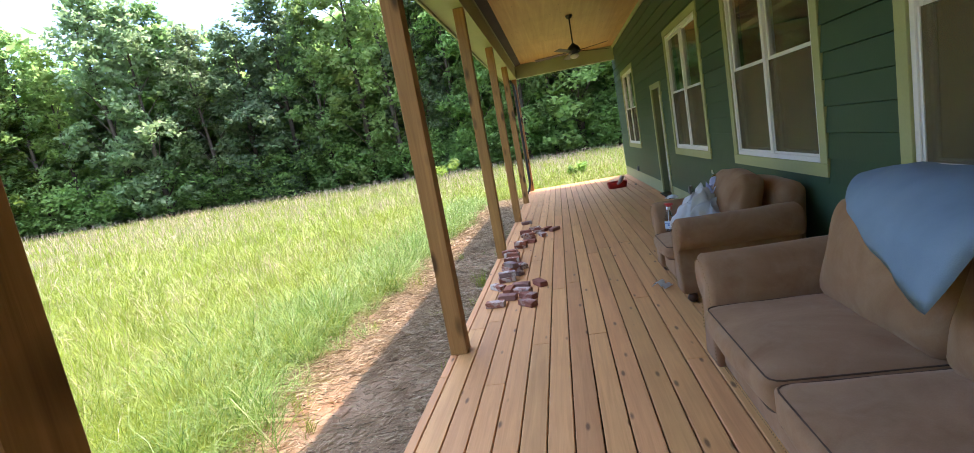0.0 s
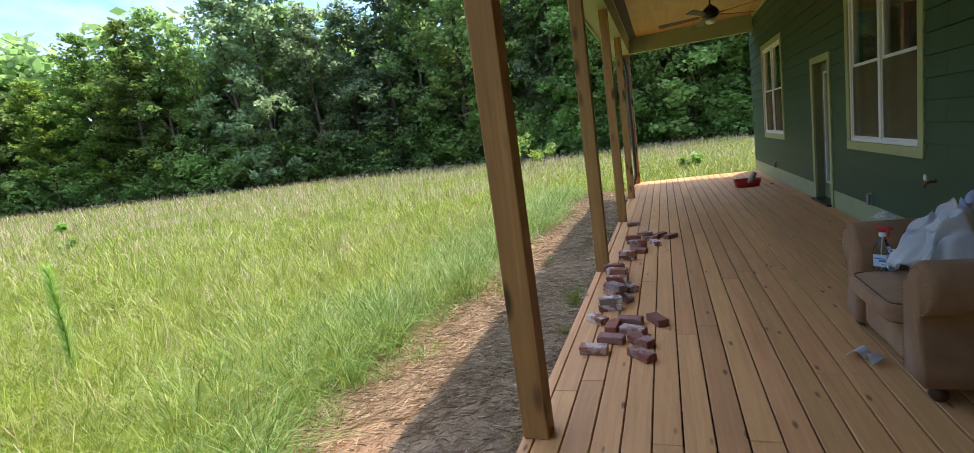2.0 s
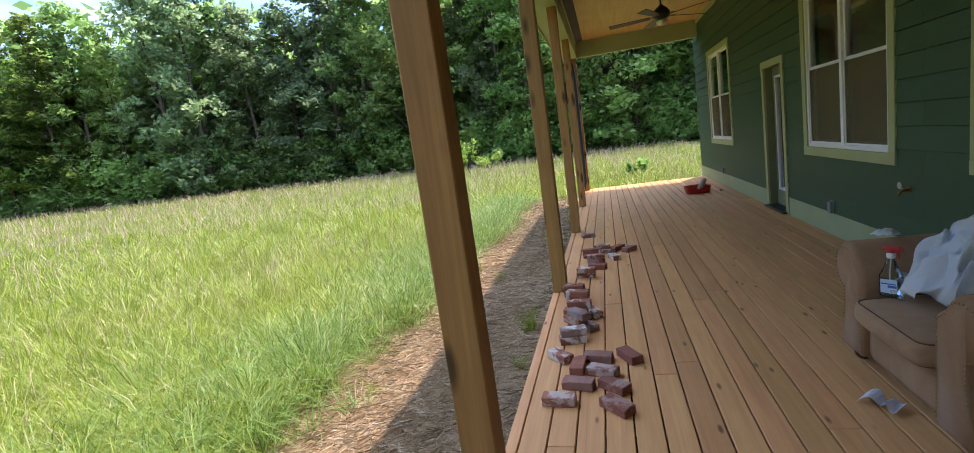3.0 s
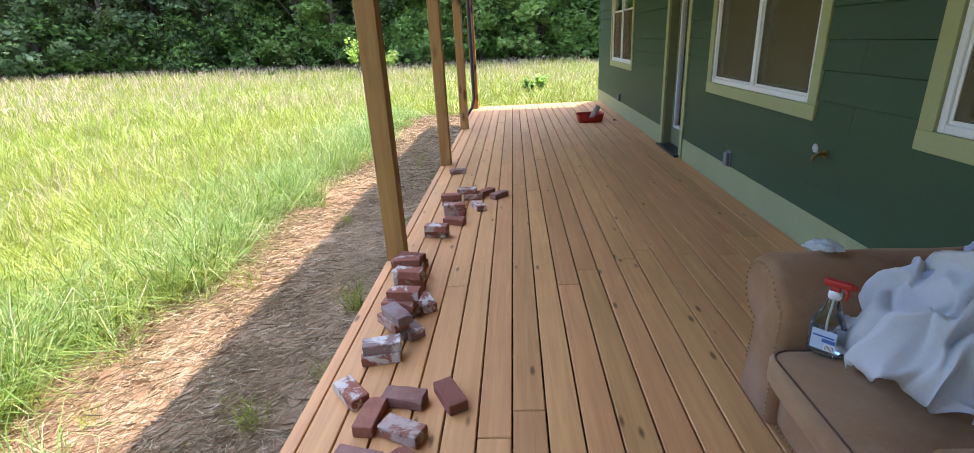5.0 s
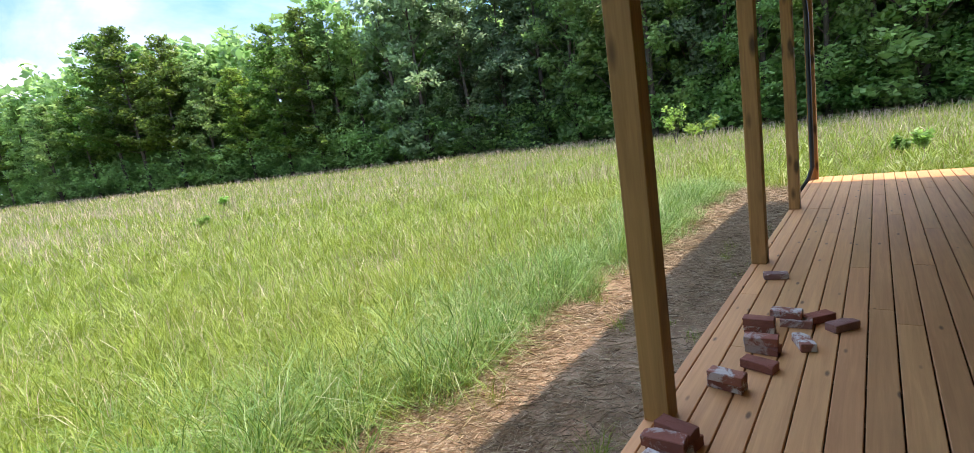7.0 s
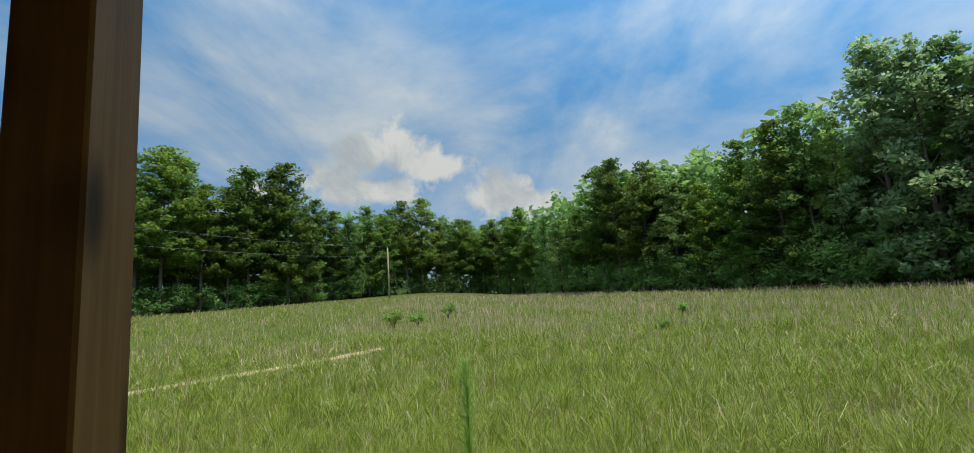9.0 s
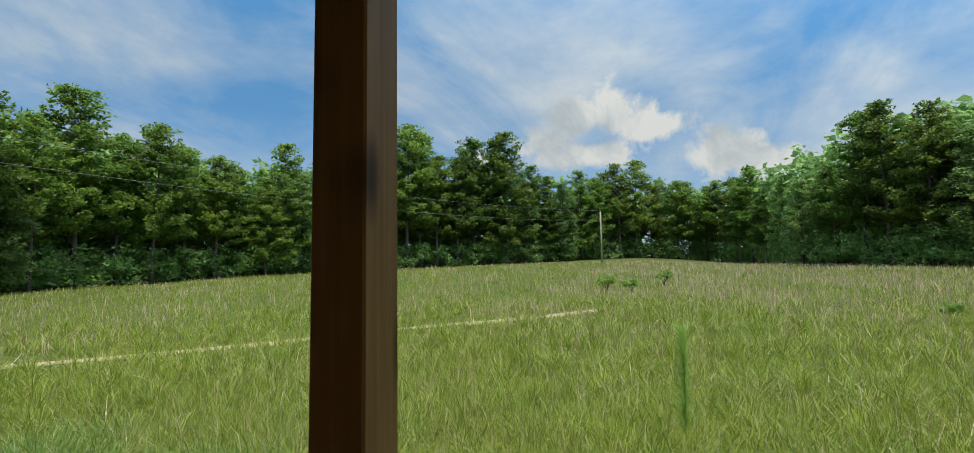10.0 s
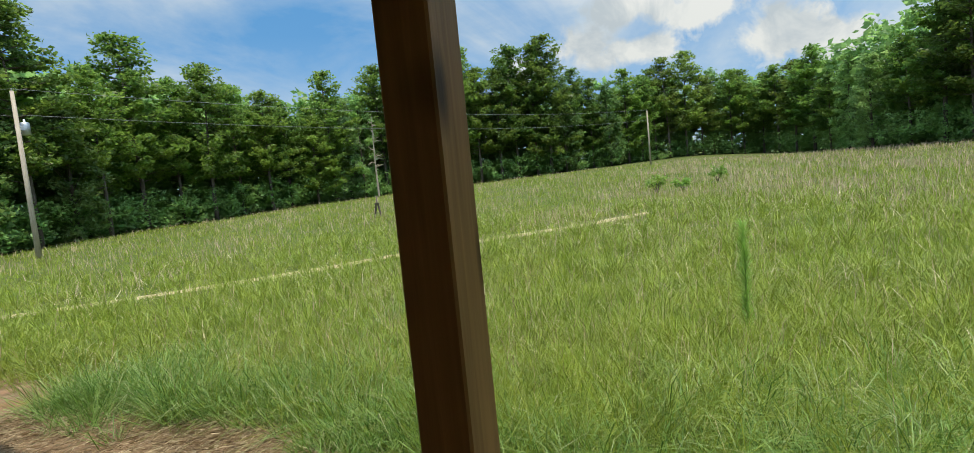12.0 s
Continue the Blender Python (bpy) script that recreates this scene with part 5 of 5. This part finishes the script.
# ---- bricks ----
# near lower edge of each brick on the deck (x, y to x, y), course, and whether that edge is the short end
BRICKS = (
    (0.033, 2.559, 0.232, 2.614, 0, 0), (0.301, 1.487, 0.494, 1.495, 0, 0), (0.227, 1.512, 0.444, 1.507, 1, 0), (0.095, 1.315, 0.293, 1.324, 0, 0),
    (0.083, 1.31, 0.3, 1.313, 1, 0), (0.149, 1.009, 0.364, 0.984, 0, 0), (0.152, 0.991, 0.362, 1.004, 1, 0), (0.173, 0.783, 0.359, 0.725, 0, 0),
    (0.05, 0.476, 0.253, 0.437, 0, 0), (0.058, 0.452, 0.26, 0.418, 1, 0), (0.64, 1.46, 0.758, 1.594, 0, 0), (0.488, 1.567, 0.625, 1.714, 0, 0),
    (0.388, 1.293, 0.476, 1.079, 0, 0), (-0.038, -0.13, 0.167, -0.182, 0, 0), (-0.051, -0.152, 0.163, -0.21, 1, 0), (-0.005, -0.343, 0.199, -0.324, 0, 0),
    (-0.015, -0.362, 0.194, -0.368, 1, 0), (-0.03, -0.378, 0.186, -0.373, 2, 0), (0.017, -0.526, 0.231, -0.511, 0, 0), (0.011, -0.53, 0.231, -0.522, 1, 0),
    (0.019, -0.533, 0.216, -0.579, 2, 0), (0.05, -0.82, 0.254, -0.825, 0, 0), (0.015, -0.85, 0.218, -0.88, 1, 0), (0.046, -0.826, 0.256, -0.846, 2, 0),
    (0.264, -0.815, 0.345, -0.774, 0, 1), (0.061, -0.951, 0.195, -1.093, 0, 0), (0.028, -0.975, 0.164, -1.117, 1, 0), (0.064, -0.998, 0.195, -1.146, 2, 0),
    (0.241, -1.108, 0.318, -1.047, 0, 1), (0.024, -1.332, 0.228, -1.288, 0, 0), (0.033, -1.321, 0.239, -1.274, 1, 0), (-0.054, -1.52, 0.08, -1.664, 0, 0),
    (0.195, -1.624, 0.405, -1.665, 0, 0), (0.428, -1.521, 0.53, -1.702, 0, 0), (0.121, -1.812, 0.222, -1.822, 0, 1), (0.234, -1.81, 0.414, -1.887, 0, 0),
    (0.081, -1.991, 0.286, -2.038, 0, 0), (0.303, -1.968, 0.459, -2.105, 0, 0), (0.323, -2.202, 0.454, -2.333, 0, 0), (-0.024, -2.197, 0.194, -2.213, 0, 0),
)


def make_bricks():
    protos = []
    for s in range(6):
        bm = boxed(-0.0985, 0.0985, -0.046, 0.046, 0.0, 0.0565, bevel=0.004)
        bmesh.ops.subdivide_edges(bm, edges=[e for e in bm.edges if e.calc_length() > 0.04], cuts=3, use_grid_fill=True)
        for v in bm.verts:
            q = noise.noise_vector(v.co * 28 + Vector((s * 9.0, 0, 0)))
            v.co += Vector((q.x * 0.003, q.y * 0.003, 0 if v.co.z < 0.002 else q.z * 0.0025))
            # a knocked-off corner
            d = (v.co - Vector((0.0985 * (1 if s % 2 else -1), 0.046 * (1 if s % 3 else -1), 0.0565))).length
            if s in (1, 2, 4) and d < 0.035:
                v.co.z -= (0.035 - d) * 0.5
        me = bpy.data.meshes.new("brick")
        bm.to_mesh(me)
        bm.free()
        me.materials.append(BRICK)
        protos.append(me)
    rng = random.Random(4)
    for x0, y0, x1, y1, course, short in BRICKS:
        d = Vector((x1 - x0, y1 - y0, 0)).normalized()
        n = Vector((-d.y, d.x, 0))
        n = n if n.y > 0 else -n
        c = Vector(((x0 + x1) / 2, (y0 + y1) / 2, 0)) + n * (0.0985 if short else 0.046)
        along = n if short else d
        ob = new("brick", rng.choice(protos))
        ob.matrix_world = pose(c.x, c.y, 0.0005 + course * 0.0568, 0, 0, math.degrees(math.atan2(along.y, along.x)) + rng.choice((0, 180)))
        tagged(ob, "old red brick with mortar stains, stacked on the deck" if course else "old red brick with mortar stains, lying on the deck", "brick", "bricks along the deck edge")


make_bricks()


# ---- red tub with a log, wall fittings, downpipe ----
def make_tub():
    t = thing("storage_tub", pose(2.255, 6.17, 0, 0, 0, 4), "low red plastic tub with a dipped front rim on the deck", "tub")
    bm = bmesh.new()
    n = 40
    rings = []
    for r, z in ((0.86, 0.0), (0.93, 0.07), (1.0, 0.15), (1.04, 0.155), (0.97, 0.15), (0.90, 0.07), (0.82, 0.012)):
        ring = []
        for k in range(n):
            a = math.tau * k / n
            x = 0.25 * math.copysign(abs(math.cos(a)) ** 0.45, math.cos(a)) * r
            y = 0.18 * math.copysign(abs(math.sin(a)) ** 0.45, math.sin(a)) * r
            dip = 0.07 * max(0, 1 - abs(x) / 0.13) * (y < -0.1)
            ring.append(bm.verts.new((x, y, max(0.0, z - dip * (z > 0.1)))))
        rings.append(ring)
    for a, b in zip(rings, rings[1:]):
        for k in range(n):
            bm.faces.new((a[k], a[(k + 1) % n], b[(k + 1) % n], b[k]))
    bm.faces.new(rings[0][::-1])
    bm.faces.new(rings[-1])
    bmesh.ops.recalc_face_normals(bm, faces=bm.faces)
    part("tub_body", bm, REDPLASTIC, t, smooth=True)
    bm = tube(bmesh.new(), [(-0.02, -0.02, 0.015), (0.03, 0.0, 0.10), (0.11, 0.03, 0.24)], [0.05, 0.056, 0.052], 14)
    ob = link_mesh("log", bm, POLEWOOD, True)
    ob.matrix_world = pose(2.305, 6.18, 0.03)
    tagged(ob, "short brown log leaning in the red tub", "log")
    bm = soft_block(bmesh.new(), (2.70, 6.12, 0.018), (0.03, 0.02, 0.016), 0.008, cuts=3, rough=0.004)
    tagged(link_mesh("stone", bm, POLEWOOD), "small pale chip lying on the deck", "stone")


make_tub()


def make_fittings():
    for y, z in ((1.49, 0.325), (6.85, 0.33)):
        t = thing("outlet_box", pose(WALL - 0.014, y, z), "grey weatherproof outlet cover on the green wall", "outlet", "outlets on the wall")
        part("back_plate", boxed(-0.012, 0.016, -0.048, 0.048, -0.075, 0.075, bevel=0.004), GREY, t)
        part("cover", boxed(-0.045, -0.0125, -0.04, 0.04, -0.066, 0.066, bevel=0.01, seg=2), GREY, t, "hinged grey cover")
    t = thing("hose_tap", pose(WALL - 0.012, -0.02, 0.70), "brass garden tap with a white wheel on the wall", "tap")
    part("flange", lathe(bmesh.new(), [(0.03, 0.0), (0.03, 0.006), (0.012, 0.01)], 14), BRASS, t).matrix_local = pose(0, 0, 0, 0, -90, 0)
    part("spout", tube(bmesh.new(), [(0, 0, 0), (-0.05, 0, 0.0), (-0.075, 0, -0.012), (-0.085, 0, -0.045)], [0.012, 0.014, 0.013, 0.011], 10), BRASS, t, smooth=True)
    bm = bmesh.new()
    ring = [(-0.075 , 0.024 * math.cos(a), 0.045 + 0.024 * math.sin(a)) for a in (math.tau * k / 16 for k in range(17))]
    tube(bm, ring, 0.006, 6, False)
    for k in range(3):
        a = math.tau * k / 6
        tube(bm, [(-0.075, 0.024 * math.cos(a), 0.045 + 0.024 * math.sin(a)), (-0.075, -0.024 * math.cos(a), 0.045 - 0.024 * math.sin(a))], 0.003, 6)
    tube(bm, [(-0.05, 0, 0.005), (-0.075, 0, 0.045)], 0.006, 8)
    part("wheel", bm, VINYL, t, "white wheel handle")
    bm = bmesh.new()
    tube(bm, [(-0.20, 8.70, BEAM - 0.02), (-0.12, 8.78, BEAM - 0.2), (-0.10, 8.80, 3.0), (-0.10, 8.80, 0.25), (-0.16, 8.74, 0.05), (-0.30, 8.66, -0.2)], 0.038, 12)
    tagged(link_mesh("downpipe", bm, BLACK, True), "black round downpipe beside the end post", "downpipe")


make_fittings()


# ---- things in the meadow ----
def make_pole(name, x, y, height, r, label):
    g = float(rise(x, y))
    t = thing(name, pose(x, y, g - 0.2), label, "utility pole", "utility poles")
    part("shaft", tube(bmesh.new(), [(0, 0, 0), (0, 0, height * 0.5), (0, 0, height)], [r, r * 0.85, r * 0.65], 14), POLEWOOD, t, smooth=True)
    part("insulator", lathe(bmesh.new(), [(0.03, height), (0.06, height + 0.03), (0.03, height + 0.10), (0.05, height + 0.13), (0.02, height + 0.18)], 12), GREY, t)
    return t, g + height


POLE_A, POLE_B = (-16.75, -44.7), (-88.0, -13.4)
pole, top_a = make_pole("utility_pole", *POLE_A, 11.4, 0.17, "weathered wooden utility pole with a grey transformer")
part("transformer", lathe(bmesh.new(), [(0.18, 8.55), (0.27, 8.58), (0.27, 9.35), (0.20, 9.42), (0.07, 9.44), (0.07, 9.62), (0.04, 9.65)], 18, (-0.52, -0.28, 0)), STEEL, pole, "grey steel transformer can", True)
part("bracket", boxed(-0.4, -0.1, -0.24, -0.05, 8.85, 9.1, bevel=0.01), STEEL, pole)
pole_far, top_b = make_pole("utility_pole", *POLE_B, 9.2, 0.16, "thin far wooden utility pole at the wood's edge")


def make_wires():
    for z, name in ((-0.05, "power_line"), (-1.75, "power_line")):
        for (a, za), (b, zb) in ((((*POLE_A,), top_a), ((*POLE_B,), top_b)), (((*POLE_A,), top_a), ((22.0, -66.0), top_a + 0.5))):
            pts = []
            for k in range(25):
                q = k / 24
                pts.append((a[0] + (b[0] - a[0]) * q, a[1] + (b[1] - a[1]) * q, za + (zb - za) * q + z - 1.2 * 4 * q * (1 - q)))
            tagged(link_mesh(name, tube(bmesh.new(), pts, 0.013, 5), GREY), "thin overhead power line strung from the pole", "power line", "power lines")


make_wires()


def make_sapling(x, y, tall, seed):
    """A young pine: one whip with short needles all the way up."""
    g = float(rise(x, y))
    rng = np.random.default_rng(seed)
    t = thing("pine_sapling", pose(x, y, g - 0.02), "young bright green pine sapling standing in the grass", "sapling")
    part("stem", tube(bmesh.new(), [(0, 0, 0), (0.02, 0.01, tall * 0.5), (0, 0.02, tall)], [0.012, 0.008, 0.003], 6), SHOOT, t)
    z = rng.uniform(0.10, 1.0, 850) * tall
    n = len(z)
    v, q, tr = blades(rng, 0.01 * np.ones(n), 0.01 * np.ones(n), z, rng.uniform(0.11, 0.2, n), np.full(n, 0.006), rng.uniform(0.5, 1.4, n))
    ob = new("needles", mesh_from("needles", v, [q, tr], [SHOOT]))
    ob.parent = t


make_sapling(-5.26, -2.43, 1.36, 3)


def make_shrub(x, y, tall, wide, seed, label):
    rng = np.random.default_rng(seed)
    t = thing("shrub", pose(x, y, float(rise(x, y)) - 0.03), label, "shrub", "shrubs in the meadow")
    bm = bmesh.new()
    cs = []
    for k in range(7):
        a = rng.uniform(0, 6.28)
        tip = (wide * 0.4 * math.cos(a), wide * 0.4 * math.sin(a), tall * rng.uniform(0.55, 0.95))
        tube(bm, [(0, 0, 0), (tip[0] * 0.4, tip[1] * 0.4, tip[2] * 0.6), tip], [0.02, 0.012, 0.005], 5)
        for q in (0.6, 0.8, 1.0):
            cs.append((tip[0] * q, tip[1] * q, tip[2] * (0.3 + 0.7 * q)))
    part("stems", bm, BARK, t)
    v, f = leaf_cards(rng, np.array(cs), 14, np.full(len(cs), wide * 0.22), 0.055 + 0.03 * wide, 0.8)
    ob = new("leaves", mesh_from("leaves", v, [f], [SHOOT]))
    ob.parent = t


make_shrub(-29.8, -6.1, 1.05, 1.2, 1, "bright green leafy shrub standing in the meadow")
make_shrub(-35.1, -2.9, 1.15, 1.0, 2, "bright green leafy shrub standing in the meadow")
make_shrub(-30.5, -4.7, 0.8, 1.1, 3, "low green shrub half hidden in the grass")
make_shrub(-19.0, 5.7, 0.5, 0.55, 11, "low green shrub half hidden in the grass")
make_shrub(-27.4, 10.5, 0.6, 0.5, 12, "low green shrub half hidden in the grass")
make_shrub(-9.2, 30.6, 2.5, 1.4, 5, "bright green young tree at the far side of the meadow")
make_shrub(-7.9, 31.5, 1.5, 1.9, 6, "bright green shrub at the far side of the meadow")
make_shrub(1.75, 14.3, 0.75, 0.45, 7, "small bright green shrub beyond the deck end")
make_shrub(1.35, 14.4, 0.6, 0.4, 8, "small bright green shrub beyond the deck end")


def make_bench():
    """A rough plank stand out in the field, with one board sticking up."""
    x, y = -27.4, -24.3
    t = thing("work_stand", pose(x, y, float(rise(x, y)), 0, 0, 35), "dark weathered plank stand out in the field", "bench")
    part("top", boxed(-0.75, 0.75, -0.14, 0.14, 0.90, 1.0, bevel=0.01), BARK, t)
    for sx in (-0.5, 0.5):
        for sy in (-1, 1):
            part("leg", tube(bmesh.new(), [(sx, sy * 0.22, 0.0), (sx * 0.94, sy * 0.06, 0.92)], 0.045, 6), BARK, t)
    part("loose_board", tube(bmesh.new(), [(0.1, 0, 1.0), (-0.5, 0, 1.45)], 0.05, 5), BARK, t, "board sticking up")


make_bench()


def make_track():
    """A worn sandy wheel track curving through the field."""
    pts = [Vector(p) for p in ((-2.0, -22.0), (-4.2, -20.0), (-6.1, -18.1), (-8.8, -15.3), (-10.6, -13.45), (-13.7, -10.7), (-15.3, -8.9), (-17.1, -7.1), (-20.2, -5.2))]
    rng = random.Random(6)
    bm = bmesh.new()
    prev = None
    for a, b in zip(pts, pts[1:]):
        for k in range(12):
            p = a.lerp(b, k / 12)
            d = (b - a).normalized()
            n = Vector((-d.y, d.x))
            wd = 0.34 + 0.16 * noise.noise((p.x * 0.9, p.y * 0.9, 0))
            row = [bm.verts.new((*(p + n * wd * s), float(rise(*(p + n * wd * s))) + 0.03 * (abs(s) < 0.9))) for s in (-1, -0.4, 0.4, 1)]
            if prev:
                for j in range(3):
                    bm.faces.new((prev[j], prev[j + 1], row[j + 1], row[j]))
            prev = row
    bmesh.ops.recalc_face_normals(bm, faces=bm.faces)
    tagged(link_mesh("path", bm, SAND, True), "pale sandy wheel track worn into the meadow", "path", kind="structure")


make_track()


def make_dead_tree(x, y):
    """A bare pale snag in front of the pines."""
    rng = np.random.default_rng(17)
    t = thing("dead_tree", pose(x, y, float(rise(x, y)) - 0.1), "pale bare dead tree among the green pines", "tree")
    part("trunk", tube(bmesh.new(), [(0, 0, 0), (0.2, 0.1, 6), (0.1, 0.3, 13.5)], [0.18, 0.12, 0.04], 8), POLEWOOD, t)
    for k in range(18):
        z = rng.uniform(5.0, 13.0)
        a = rng.uniform(0, 6.28)
        r = rng.uniform(0.8, 2.6) * (1.2 - z / 16)
        bm = bmesh.new()
        tip = (0.15 + r * math.cos(a), 0.2 + r * math.sin(a), z + rng.uniform(-0.3, 0.7))
        tube(bm, [(0.15, 0.15, z), ((tip[0] + 0.15) / 2, (tip[1] + 0.15) / 2, z + 0.25), tip], [0.10, 0.07, 0.03], 5)
        part("limb", bm, POLEWOOD, t)


make_dead_tree(-68.0, -54.8)


# ---- deck boards and siding, piece by piece ----
def make_deck():
    bm = bmesh.new()
    box(bm, EDGE + 0.02, EDGE + 0.06, DECK_A, DECK_B - 0.02, -0.26, -0.029)
    for k in range(50):
        y = DECK_A + 0.02 + 0.406 * k
        if y < DECK_B - 0.06:
            box(bm, EDGE + 0.061, WALL - 0.02, y, y + 0.038, -0.24, -0.029)
    box(bm, EDGE + 0.061, WALL - 0.02, DECK_B - 0.058, DECK_B - 0.02, -0.26, -0.03)
    deck = tagged(link_mesh("floor", bm, JOIST), "honey-brown pine board porch deck", "deck", kind="structure")
    gaps = [EDGE] + [-0.094 + 0.1495 * k for k in range(20)] + [WALL - 0.014]
    rng = random.Random(9)
    shared = {}
    for a, b in zip(gaps, gaps[1:]):
        y = DECK_A
        first = round(rng.uniform(0.6, 4.6), 1)
        while y < DECK_B - 0.05:
            l = first if y == DECK_A else rng.choice((4.88, 4.88, 3.66))
            if DECK_B - y - l < 0.6:
                l = DECK_B - y
            key = (round(b - a, 3), round(l, 2))
            if key not in shared:
                bm = boxed(0.004, b - a - 0.004, 0.0015, l - 0.0015, -0.028, 0.0, bevel=0.004)
                me = bpy.data.meshes.new("deck_board")
                bm.to_mesh(me)
                bm.free()
                me.materials.append(DECK)
                shared[key] = me
            ob = new("deck_board", shared[key])
            ob.location = (a, y, rng.uniform(-0.0015, 0.0))
            ob.parent = deck
            y += l


make_deck()
make_siding(wall_house)
